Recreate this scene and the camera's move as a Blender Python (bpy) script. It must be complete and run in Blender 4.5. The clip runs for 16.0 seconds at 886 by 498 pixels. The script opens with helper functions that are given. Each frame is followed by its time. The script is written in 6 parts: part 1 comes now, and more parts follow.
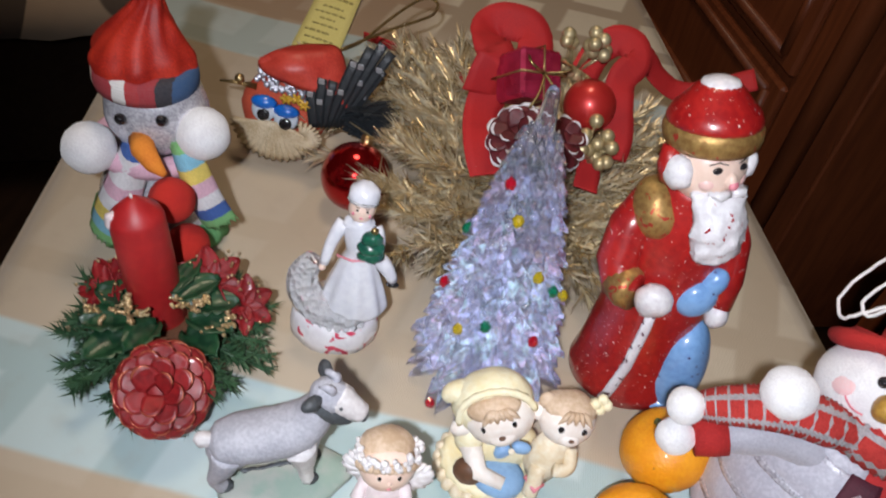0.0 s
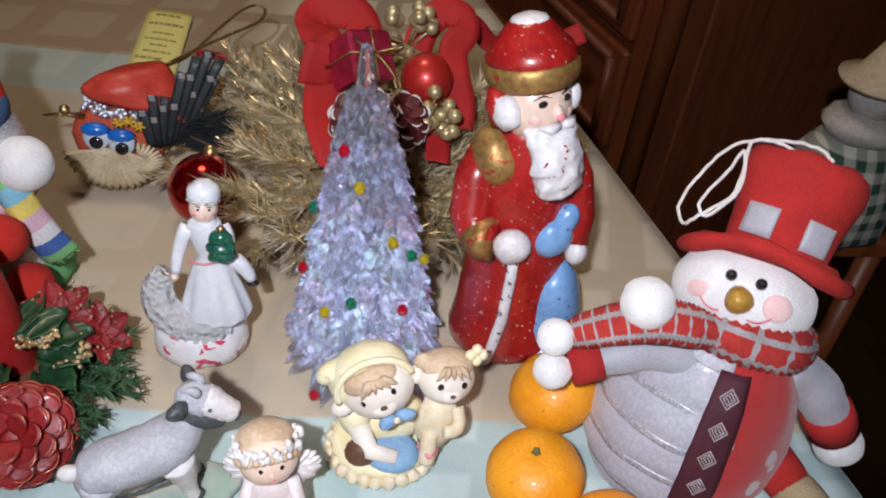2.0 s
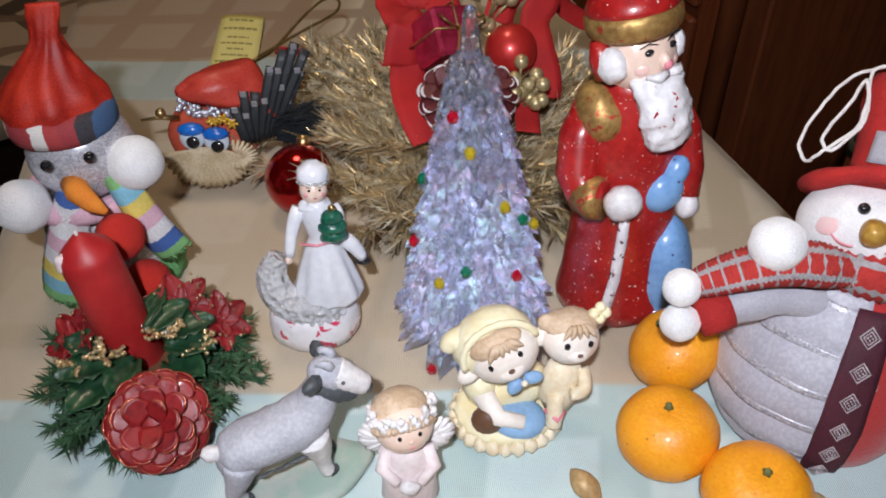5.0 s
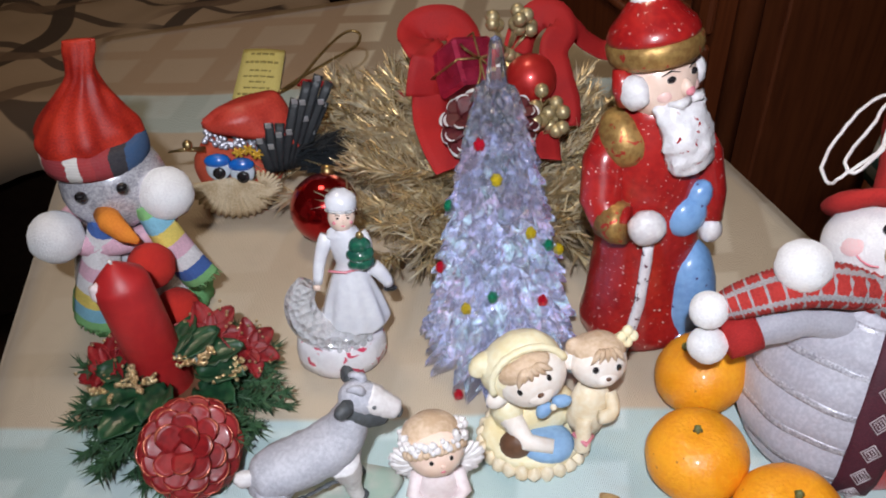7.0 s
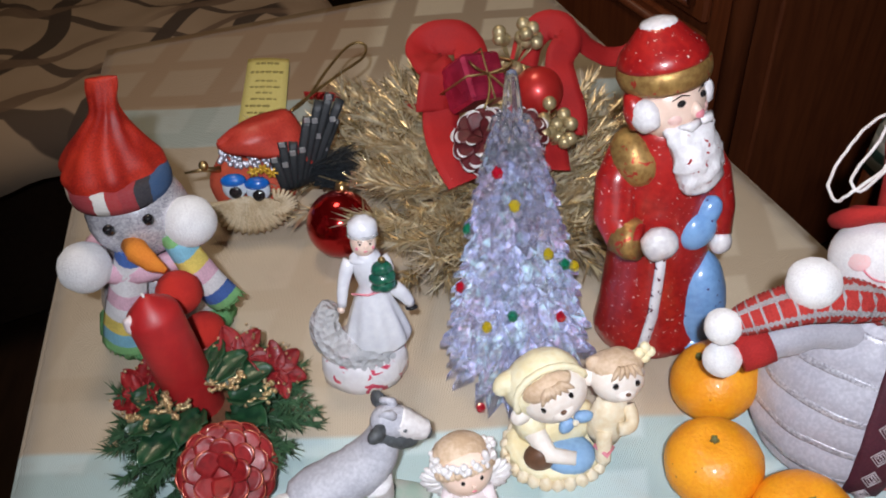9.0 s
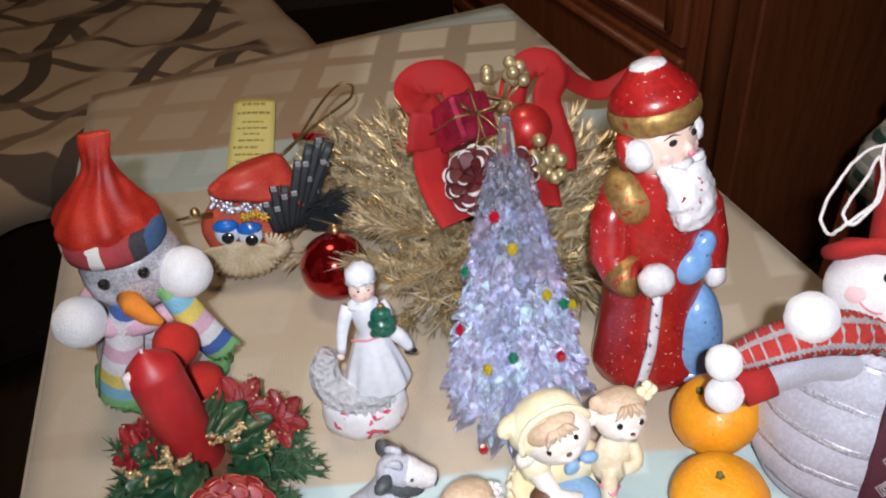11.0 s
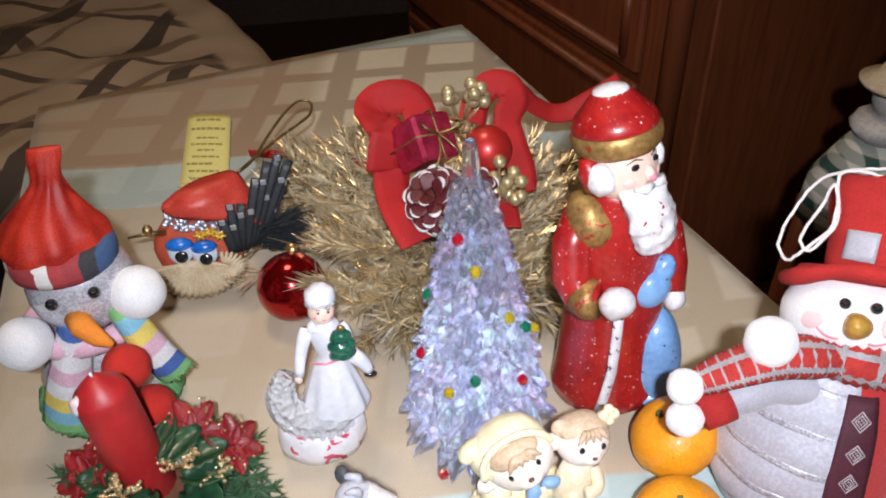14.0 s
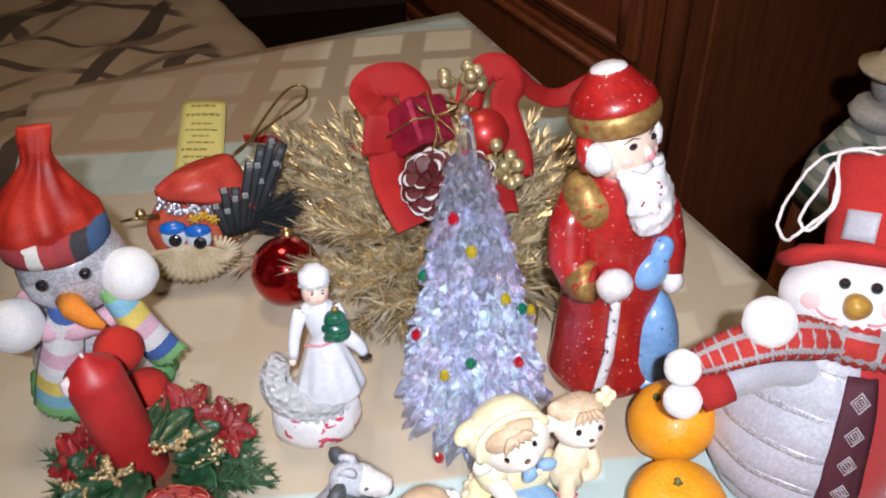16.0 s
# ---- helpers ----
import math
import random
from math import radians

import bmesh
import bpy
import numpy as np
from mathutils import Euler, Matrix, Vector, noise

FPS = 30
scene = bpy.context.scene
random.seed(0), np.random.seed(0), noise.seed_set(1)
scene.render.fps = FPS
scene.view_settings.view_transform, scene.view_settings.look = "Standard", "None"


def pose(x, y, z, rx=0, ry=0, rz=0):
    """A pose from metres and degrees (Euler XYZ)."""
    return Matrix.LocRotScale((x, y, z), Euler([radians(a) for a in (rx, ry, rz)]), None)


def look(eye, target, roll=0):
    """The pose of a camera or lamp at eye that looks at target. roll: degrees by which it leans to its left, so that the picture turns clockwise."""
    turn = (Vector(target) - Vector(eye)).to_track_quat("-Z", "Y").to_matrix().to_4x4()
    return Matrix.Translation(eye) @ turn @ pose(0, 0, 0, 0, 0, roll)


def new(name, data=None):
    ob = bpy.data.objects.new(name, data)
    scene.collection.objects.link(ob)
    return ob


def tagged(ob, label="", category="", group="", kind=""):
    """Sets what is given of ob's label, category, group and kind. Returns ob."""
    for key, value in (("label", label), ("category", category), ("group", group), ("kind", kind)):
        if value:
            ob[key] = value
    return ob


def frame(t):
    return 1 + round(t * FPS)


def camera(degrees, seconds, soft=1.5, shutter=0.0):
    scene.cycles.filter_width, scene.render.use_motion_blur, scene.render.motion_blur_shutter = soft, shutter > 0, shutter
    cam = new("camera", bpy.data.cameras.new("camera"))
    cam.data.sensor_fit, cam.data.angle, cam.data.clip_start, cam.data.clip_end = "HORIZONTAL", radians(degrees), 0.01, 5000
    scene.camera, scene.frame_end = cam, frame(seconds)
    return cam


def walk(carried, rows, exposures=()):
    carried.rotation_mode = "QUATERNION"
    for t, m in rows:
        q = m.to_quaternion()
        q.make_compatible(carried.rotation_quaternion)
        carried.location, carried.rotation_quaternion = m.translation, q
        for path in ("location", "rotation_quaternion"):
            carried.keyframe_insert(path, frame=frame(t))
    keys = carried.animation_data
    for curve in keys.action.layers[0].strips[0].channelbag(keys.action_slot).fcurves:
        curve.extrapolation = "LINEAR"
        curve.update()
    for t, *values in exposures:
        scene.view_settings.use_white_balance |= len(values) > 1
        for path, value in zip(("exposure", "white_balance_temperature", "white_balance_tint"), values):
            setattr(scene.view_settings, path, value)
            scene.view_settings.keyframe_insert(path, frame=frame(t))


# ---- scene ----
cam = camera(57.7, 16.0, soft=1.9, shutter=0.5)
PATH = [
    (0, (-0.019, -0.349, 0.473), (-0.005, 1.117, -0.887), 11.7),
    (0.5, (-0.022, -0.348, 0.486), (-0.04, 1.135, -0.856), 10.8),
    (1, (0.008, -0.376, 0.469), (0.07, 1.043, -0.939), 10.3),
    (1.2, (0.023, -0.371, 0.475), (0.139, 1.026, -0.951), 9.1),
    (1.5, (0.024, -0.36, 0.475), (0.068, 0.98, -1.009), 4.2),
    (2, (0.017, -0.366, 0.447), (0.259, 1.147, -0.839), 6.8),
    (2.5, (0.011, -0.364, 0.442), (0.27, 1.133, -0.859), 5.4),
    (3, (-0.007, -0.37, 0.431), (0.199, 1.132, -0.873), 3.1),
    (3.5, (-0.007, -0.384, 0.443), (0.077, 1.139, -0.851), -1.1),
    (4, (-0.018, -0.377, 0.428), (0.064, 1.141, -0.872), -0.4),
    (4.2, (-0.017, -0.374, 0.428), (0.073, 1.134, -0.882), -0.6),
    (6.3, (-0.022, -0.381, 0.429), (0.058, 1.172, -0.829), -2.1),
    (6.5, (-0.024, -0.382, 0.425), (0.046, 1.166, -0.84), -2.1),
    (7, (-0.027, -0.381, 0.431), (0.046, 1.19, -0.805), -2.3),
    (7.5, (-0.039, -0.389, 0.427), (0.015, 1.166, -0.83), -2.2),
    (8, (-0.041, -0.393, 0.418), (0.023, 1.153, -0.85), -2.2),
    (8.5, (-0.033, -0.371, 0.445), (0.08, 1.144, -0.856), -2.3),
    (8.7, (-0.038, -0.376, 0.46), (0.035, 1.156, -0.823), -3.9),
    (10.8, (-0.046, -0.368, 0.473), (0.083, 1.18, -0.786), -4.7),
    (11, (-0.048, -0.367, 0.476), (0.075, 1.204, -0.757), -4.9),
    (11.5, (-0.05, -0.36, 0.475), (0.096, 1.221, -0.742), -4.5),
    (12, (-0.055, -0.36, 0.476), (0.081, 1.214, -0.75), -5.1),
    (12.5, (-0.064, -0.357, 0.474), (0.111, 1.217, -0.747), -4.1),
    (13, (-0.066, -0.364, 0.476), (0.114, 1.221, -0.731), -3.3),
    (13.5, (-0.061, -0.365, 0.477), (0.154, 1.208, -0.739), -2.1),
    (14, (-0.054, -0.36, 0.475), (0.193, 1.219, -0.728), -1.7),
    (14.5, (-0.054, -0.358, 0.473), (0.196, 1.218, -0.732), -1.8),
    (15, (-0.053, -0.359, 0.473), (0.203, 1.219, -0.729), -1.9),
    (15.5, (-0.049, -0.364, 0.473), (0.204, 1.217, -0.725), -1.8),
    (16, (-0.053, -0.361, 0.464), (0.198, 1.209, -0.749), -1.5),
]
walk(cam, [(t, look(eye, target, roll)) for t, eye, target, roll in PATH], [(0.0, -0.1), (8.7, -0.08), (11.0, 0.15), (13.0, 0.32), (16.0, 0.35)])

# ---- light ----
world = bpy.data.worlds.new("room_air")
world.use_nodes = True
world.node_tree.nodes["Background"].inputs[0].default_value = (0.9, 0.75, 0.6, 1)
world.node_tree.nodes["Background"].inputs[1].default_value = 0.02
scene.world = world


def area(name, eye, target, size, watts, colour):
    lamp = bpy.data.lights.new(name, "AREA")
    lamp.shape, lamp.size, lamp.energy, lamp.color = "DISK", size, watts, colour
    ob = new(name, lamp)
    ob.matrix_world = look(eye, target)
    return ob


# the phone's own lamp beside the lens throws a soft-edged cone; the room has one ceiling lamp
torch = bpy.data.lights.new("phone_light", "SPOT")
torch.energy, torch.color, torch.shadow_soft_size = 27.0, (0.88, 0.91, 1.0), 0.012
torch.spot_size, torch.spot_blend = radians(88), 1.0
new("phone_light", torch).matrix_world = look((-0.06, -0.47, 0.60), (0.09, 0.12, 0.03))
area("ceiling_lamp_light", (-0.25, 0.60, 1.70), (-0.1, 0.6, 0.0), 0.40, 8.0, (1.0, 0.78, 0.56))


# ---- materials ----
def nodes_of(name):
    m = bpy.data.materials.new(name)
    m.use_nodes = True
    nt = m.node_tree
    return m, nt, nt.nodes["Principled BSDF"]


def math_node(nt, op, a, b=None, c=None):
    n = nt.nodes.new("ShaderNodeMath")
    n.operation = op
    for i, v in enumerate((a, b, c)):
        if v is None:
            continue
        if isinstance(v, (int, float)):
            n.inputs[i].default_value = v
        else:
            nt.links.new(v, n.inputs[i])
    return n.outputs[0]


def mix_colour(nt, f, a, b):
    n = nt.nodes.new("ShaderNodeMix")
    n.data_type = "RGBA"
    for i, v in ((0, f), (6, a), (7, b)):
        if isinstance(v, (int, float)):
            n.inputs[i].default_value = v
        elif isinstance(v, tuple):
            n.inputs[i].default_value = (*v[:3], 1)
        else:
            nt.links.new(v, n.inputs[i])
    return n.outputs[2]


def noise_node(nt, scale, detail=3.0, vec=None, distort=0.0):
    n = nt.nodes.new("ShaderNodeTexNoise")
    n.inputs["Scale"].default_value, n.inputs["Detail"].default_value = scale, detail
    n.inputs["Distortion"].default_value = distort
    nt.links.new(vec or coords(nt), n.inputs["Vector"])
    return n.outputs["Fac"]


def coords(nt):
    for n in nt.nodes:
        if n.bl_idname == "ShaderNodeTexCoord":
            return n.outputs["Object"]
    return nt.nodes.new("ShaderNodeTexCoord").outputs["Object"]


def step(nt, v, lo, hi):
    n = nt.nodes.new("ShaderNodeMapRange")
    n.interpolation_type = "SMOOTHSTEP"
    nt.links.new(v, n.inputs["Value"])
    n.inputs["From Min"].default_value, n.inputs["From Max"].default_value = lo, hi
    return n.outputs["Result"]


def add_bump(nt, bsdf, height, strength, distance=0.001):
    b = nt.nodes.new("ShaderNodeBump")
    b.inputs["Strength"].default_value, b.inputs["Distance"].default_value = strength, distance
    nt.links.new(height, b.inputs["Height"])
    nt.links.new(b.outputs["Normal"], bsdf.inputs["Normal"])


def mat(name, c1, c2=None, rough=0.5, metal=0.0, grain=180.0, broad=25.0, bump=0.25, coat=0.0, sheen=0.0, specks=None, speck_at=0.68, speck_scale=160.0, subsurface=0.0):
    """A surface with two scales of variation between two colours, fine relief, and worn specks where asked."""
    m, nt, b = nodes_of(name)
    c2 = c2 or tuple(v * 0.72 for v in c1)
    fine, wide = noise_node(nt, grain, 4.0), noise_node(nt, broad, 2.0)
    f = step(nt, math_node(nt, "ADD", math_node(nt, "MULTIPLY", fine, 0.5), math_node(nt, "MULTIPLY", wide, 0.5)), 0.36, 0.64)
    col = mix_colour(nt, f, c2, c1)
    if specks:
        if speck_at < 0.45:
            v = nt.nodes.new("ShaderNodeTexVoronoi")
            v.inputs["Scale"].default_value = speck_scale
            nt.links.new(coords(nt), v.inputs["Vector"])
            dots = math_node(nt, "SUBTRACT", 1.0, step(nt, v.outputs["Distance"], speck_at * 0.8, speck_at))
            s = math_node(nt, "MULTIPLY", dots, step(nt, noise_node(nt, speck_scale * 0.45, 2.0), 0.50, 0.54))
        else:
            s = step(nt, noise_node(nt, speck_scale, 2.5, distort=0.6), speck_at, speck_at + 0.025)
        col = mix_colour(nt, s, col, specks)
    nt.links.new(col, b.inputs["Base Color"])
    nt.links.new(math_node(nt, "MULTIPLY_ADD", wide, 0.25, rough - 0.12), b.inputs["Roughness"])
    b.inputs["Metallic"].default_value = metal
    b.inputs["Coat Weight"].default_value = coat
    b.inputs["Coat Roughness"].default_value = 0.12
    b.inputs["Sheen Weight"].default_value = sheen
    if subsurface:
        b.inputs["Subsurface Weight"].default_value = subsurface
        b.inputs["Subsurface Radius"].default_value = (0.01, 0.005, 0.003)
    if bump:
        add_bump(nt, b, fine, bump)
    return m


def glitter(name, c1, c2, scale=900.0, metal=0.8, rough=0.3):
    """Flakes that each tilt their own way."""
    m, nt, b = nodes_of(name)
    v = nt.nodes.new("ShaderNodeTexVoronoi")
    v.inputs["Scale"].default_value = scale
    nt.links.new(coords(nt), v.inputs["Vector"])
    sep = nt.nodes.new("ShaderNodeSeparateColor")
    nt.links.new(v.outputs["Color"], sep.inputs[0])
    nt.links.new(mix_colour(nt, sep.outputs[0], c2, c1), b.inputs["Base Color"])
    b.inputs["Metallic"].default_value, b.inputs["Roughness"].default_value = metal, rough
    add_bump(nt, b, sep.outputs[1], 0.9, 0.002)
    return m


def stripes(name, colours, axis, start, length, rough=0.85, rib=900.0):
    """Knitted cloth in bands of colour along one axis, with ribs."""
    m, nt, b = nodes_of(name)
    sep = nt.nodes.new("ShaderNodeSeparateXYZ")
    nt.links.new(coords(nt), sep.inputs[0])
    wob = math_node(nt, "MULTIPLY_ADD", noise_node(nt, 220.0), 0.004, -0.002)
    v = math_node(nt, "ADD", sep.outputs[axis], wob)
    f = math_node(nt, "DIVIDE", math_node(nt, "SUBTRACT", v, start), length)
    ramp = nt.nodes.new("ShaderNodeValToRGB")
    ramp.color_ramp.interpolation = "CONSTANT"
    els = ramp.color_ramp.elements
    els.remove(els[1])
    els[0].position, els[0].color = 0.0, (*colours[0], 1)
    for i, c in enumerate(colours[1:], 1):
        e = els.new(i / len(colours))
        e.color = (*c, 1)
    nt.links.new(f, ramp.inputs[0])
    fine = noise_node(nt, 500.0)
    nt.links.new(mix_colour(nt, math_node(nt, "MULTIPLY", fine, 0.22), ramp.outputs[0], (0.25, 0.22, 0.2)), b.inputs["Base Color"])
    w = nt.nodes.new("ShaderNodeTexWave")
    w.inputs["Scale"].default_value, w.inputs["Distortion"].default_value = rib / 6.283, 1.5
    w.bands_direction = "Z"
    nt.links.new(coords(nt), w.inputs["Vector"])
    b.inputs["Roughness"].default_value = rough
    add_bump(nt, b, w.outputs["Fac"], 0.22, 0.0010)
    return m


RED_PAINT = mat("red_glaze", (0.42, 0.017, 0.014), (0.28, 0.009, 0.010), 0.32, 0, 240, 30, 0.12, 0.6, specks=(0.80, 0.62, 0.56), speck_at=0.68, speck_scale=420)
WHITE_PAINT = mat("white_glaze", (0.82, 0.80, 0.80), (0.66, 0.62, 0.64), 0.4, 0, 300, 40, 0.5, 0.3)
BEARD_PAINT = mat("worn_white_glaze", (0.82, 0.80, 0.81), (0.70, 0.66, 0.68), 0.4, 0, 260, 50, 0.8, 0.3, specks=(0.40, 0.03, 0.04), speck_at=0.68, speck_scale=220)
STRAP_PAINT = mat("chipped_white_glaze", (0.80, 0.78, 0.80), (0.66, 0.62, 0.66), 0.45, 0, 300, 60, 0.8, 0.2, specks=(0.10, 0.02, 0.04), speck_at=0.60, speck_scale=190)
GOLD_PAINT = mat("gold_paint", (0.50, 0.31, 0.10), (0.30, 0.16, 0.05), 0.46, 0.55, 300, 40, 0.3, specks=(0.5, 0.05, 0.03), speck_at=0.61, speck_scale=170)
BLUE_PAINT = mat("blue_glaze", (0.22, 0.42, 0.72), (0.16, 0.32, 0.62), 0.33, 0, 240, 30, 0.15, 0.5, specks=(0.06, 0.04, 0.16), speck_at=0.16, speck_scale=150)
SKIN_PAINT = mat("skin_glaze", (0.86, 0.66, 0.55), (0.80, 0.58, 0.47), 0.35, 0, 200, 40, 0.08, 0.4)
BLUSH = mat("pink_glaze", (0.78, 0.26, 0.30), (0.70, 0.22, 0.28), 0.4, 0, 200, 40, 0.08, 0.3)
FACE_BLUSH = mat("pale_pink_glaze", (0.85, 0.48, 0.46), (0.84, 0.56, 0.50), 0.38, 0, 200, 60, 0.08, 0.4)
BLACK_GLOSS = mat("black_bead", (0.012, 0.011, 0.012), (0.02, 0.018, 0.02), 0.12, 0, 200, 40, 0.0, 0.6)
PORCELAIN = mat("porcelain", (0.80, 0.80, 0.84), (0.70, 0.70, 0.76), 0.22, 0, 200, 40, 0.08, 0.7)
PORCELAIN_FLOWERS = mat("flowered_porcelain", (0.82, 0.80, 0.82), (0.74, 0.70, 0.73), 0.25, 0, 200, 40, 0.3, 0.6, specks=(0.62, 0.06, 0.12), speck_at=0.605, speck_scale=95)
GREEN_GLAZE = mat("green_glaze", (0.015, 0.13, 0.07), (0.01, 0.07, 0.05), 0.25, 0, 300, 60, 0.5, 0.6)
HAIR_PAINT = mat("fair_hair_paint", (0.66, 0.50, 0.36), (0.52, 0.36, 0.23), 0.55, 0, 350, 60, 0.6)
YELLOW_PAINT = mat("pale_yellow_paint", (0.86, 0.80, 0.58), (0.81, 0.70, 0.42), 0.5, 0, 260, 40, 0.4)
BLUE_MATT = mat("soft_blue_paint", (0.26, 0.44, 0.66), (0.20, 0.34, 0.56), 0.5, 0, 260, 40, 0.3)
BROWN_MATT = mat("brown_paint", (0.16, 0.07, 0.035), (0.11, 0.05, 0.025), 0.55, 0, 260, 40, 0.4)
PINK_WHITE = mat("pinkish_white_paint", (0.80, 0.70, 0.70), (0.70, 0.58, 0.58), 0.5, 0, 260, 50, 0.5)
CREAM_PAINT = mat("cream_paint", (0.80, 0.72, 0.56), (0.72, 0.58, 0.38), 0.5, 0, 260, 50, 0.5)
FUR_TAN = mat("pale_face_paint", (0.86, 0.80, 0.74), (0.80, 0.70, 0.62), 0.5, 0, 260, 60, 0.4)
WOOL_WHITE = mat("white_fleece", (0.86, 0.85, 0.85), (0.74, 0.72, 0.73), 0.9, 0, 700, 60, 0.9, sheen=0.5)
PINK_FLEECE = mat("pink_fleece", (0.84, 0.52, 0.52), (0.80, 0.58, 0.58), 0.9, 0, 700, 60, 0.8, sheen=0.5)
RED_FELT = mat("red_felt", (0.48, 0.022, 0.018), (0.35, 0.012, 0.012), 0.9, 0, 800, 50, 0.8)
RED_SATIN = mat("red_satin", (0.62, 0.070, 0.045), (0.48, 0.040, 0.028), 0.42, 0, 500, 40, 0.3)
RED_GAUZE = mat("red_gauze", (0.60, 0.036, 0.014), (0.30, 0.010, 0.007), 0.55, 0, 900, 38, 0.3)
RED_VELVET = mat("red_velvet_ribbon", (0.46, 0.012, 0.012), (0.36, 0.008, 0.010), 0.75, 0, 900, 30, 0.3)
RED_WAX = mat("red_wax", (0.50, 0.024, 0.024), (0.40, 0.017, 0.019), 0.48, 0, 120, 25, 0.3, 0.0, subsurface=0.15)
RED_POMPOM = mat("red_pompom", (0.58, 0.028, 0.016), (0.46, 0.016, 0.012), 0.95, 0, 1100, 60, 1.0)
GREY_SATIN = mat("grey_satin", (0.44, 0.43, 0.48), (0.36, 0.35, 0.40), 0.5, 0, 600, 30, 0.3, sheen=0.3)
SILVER_BRAID = glitter("silver_braid", (0.66, 0.65, 0.70), (0.34, 0.33, 0.38), 700, 0.25, 0.4)
CHROME_RED = mat("red_mirror_ball", (0.46, 0.010, 0.012), (0.40, 0.007, 0.010), 0.15, 0.88, 60, 10, 0.0, 0.3)
RED_PEARL = mat("red_pearl", (0.55, 0.03, 0.025), (0.48, 0.02, 0.02), 0.36, 0.35, 100, 20, 0.0, 0.5)
BERRY_GOLD = mat("pale_gilt_berry", (0.60, 0.49, 0.28), (0.46, 0.36, 0.18), 0.38, 0.55, 200, 40, 0.1)
PEWTER_BEADS = mat("pewter_beads", (0.46, 0.45, 0.50), (0.26, 0.25, 0.29), 0.35, 0.2, 300, 60, 0.2)
GOLD_METAL = mat("gold_bead", (0.62, 0.46, 0.22), (0.48, 0.34, 0.14), 0.3, 0.95, 200, 40, 0.05)
GOLD_GLITTER = glitter("gold_glitter", (0.90, 0.72, 0.44), (0.52, 0.32, 0.13), 1300, 0.8, 0.35)
GOLD_CORD = mat("gold_cord", (0.50, 0.36, 0.15), (0.30, 0.20, 0.08), 0.35, 0.8, 900, 80, 0.6)
CONE_RED = mat("red_lacquered_cone", (0.30, 0.014, 0.016), (0.17, 0.008, 0.010), 0.45, 0.0, 260, 40, 0.4, 0.2)
# lighter lip colour paints the gloss highlights of the red cone's scales
CONE_HIGHLIGHT = mat("cone_edge_highlight", (0.50, 0.15, 0.08), (0.34, 0.05, 0.03), 0.32, 0.4, 300, 60, 0.3, 0.4)
CONE_DARK = mat("dark_red_cone", (0.14, 0.018, 0.022), (0.08, 0.012, 0.014), 0.5, 0, 260, 40, 0.4)
SNOW_EDGE = mat("white_painted_edge", (0.80, 0.78, 0.78), (0.62, 0.58, 0.58), 0.6, 0, 260, 40, 0.4)
NEEDLE_GREEN = mat("green_needles", (0.042, 0.105, 0.045), (0.020, 0.055, 0.026), 0.5, 0, 200, 30, 0.0)
HOLLY = mat("holly_leaf", (0.016, 0.070, 0.026), (0.008, 0.036, 0.016), 0.42, 0, 160, 40, 0.25, 0.25)
FLOWER_RED = mat("red_flower_cloth", (0.30, 0.011, 0.014), (0.17, 0.006, 0.009), 0.55, 0.0, 400, 40, 0.4, 0.05)
ORANGE_PEEL = mat("mandarin_peel", (0.86, 0.36, 0.012), (0.78, 0.28, 0.008), 0.46, 0, 420, 30, 0.6, 0.12, specks=(0.45, 0.16, 0.02), speck_at=0.13, speck_scale=140, subsurface=0.1)
STEM_GREEN = mat("fruit_stem", (0.16, 0.18, 0.05), (0.10, 0.10, 0.04), 0.7)
GOAT_GREY = mat("grey_fleece_paint", (0.50, 0.50, 0.55), (0.38, 0.38, 0.43), 0.55, 0, 420, 45, 0.7)
GOAT_DARK = mat("charcoal_paint", (0.05, 0.055, 0.06), (0.09, 0.10, 0.11), 0.45, 0, 420, 60, 0.6)
GOAT_BASE = mat("mossy_base_paint", (0.30, 0.40, 0.34), (0.42, 0.44, 0.40), 0.55, 0, 120, 40, 0.4)
FLOSS = mat("straw_floss", (0.68, 0.57, 0.40), (0.50, 0.38, 0.23), 0.6, 0, 600, 60, 0.5)
EYE_BLUE = mat("blue_eyelid", (0.01, 0.16, 0.62), (0.01, 0.11, 0.48), 0.25, 0, 200, 30, 0, 0.6)
EYE_WHITE = mat("plastic_eye_white", (0.62, 0.70, 0.78), (0.55, 0.62, 0.70), 0.15, 0, 200, 30, 0, 0.6)
RED_FELT_GNOME = mat("coral_felt", (0.58, 0.095, 0.045), (0.46, 0.060, 0.030), 0.8, 0, 700, 50, 0.6)
ORANGE_PLASTIC = mat("orange_foam", (0.72, 0.20, 0.06), (0.62, 0.14, 0.04), 0.7, 0, 600, 40, 0.6)
YELLOW_STAR = mat("yellow_sequin", (0.80, 0.50, 0.05), (0.70, 0.38, 0.03), 0.35, 0.2, 300, 30, 0.1, 0.4)
BLACK_PLUME = mat("black_plume", (0.013, 0.016, 0.019), (0.024, 0.028, 0.032), 0.5, 0, 500, 60, 0.4)
SILVER_SPOT = mat("silver_spot", (0.5, 0.52, 0.55), (0.4, 0.42, 0.45), 0.4, 0.6)
PAPER_YELLOW = mat("yellow_paper", (0.87, 0.79, 0.30), (0.83, 0.74, 0.25), 0.8, 0, 300, 14, 0.1)
INK = mat("grey_ink", (0.40, 0.34, 0.11), (0.48, 0.41, 0.14), 0.8)
GIFT_FOIL = mat("magenta_foil", (0.56, 0.04, 0.10), (0.36, 0.018, 0.05), 0.28, 0.5, 90, 30, 0.6)
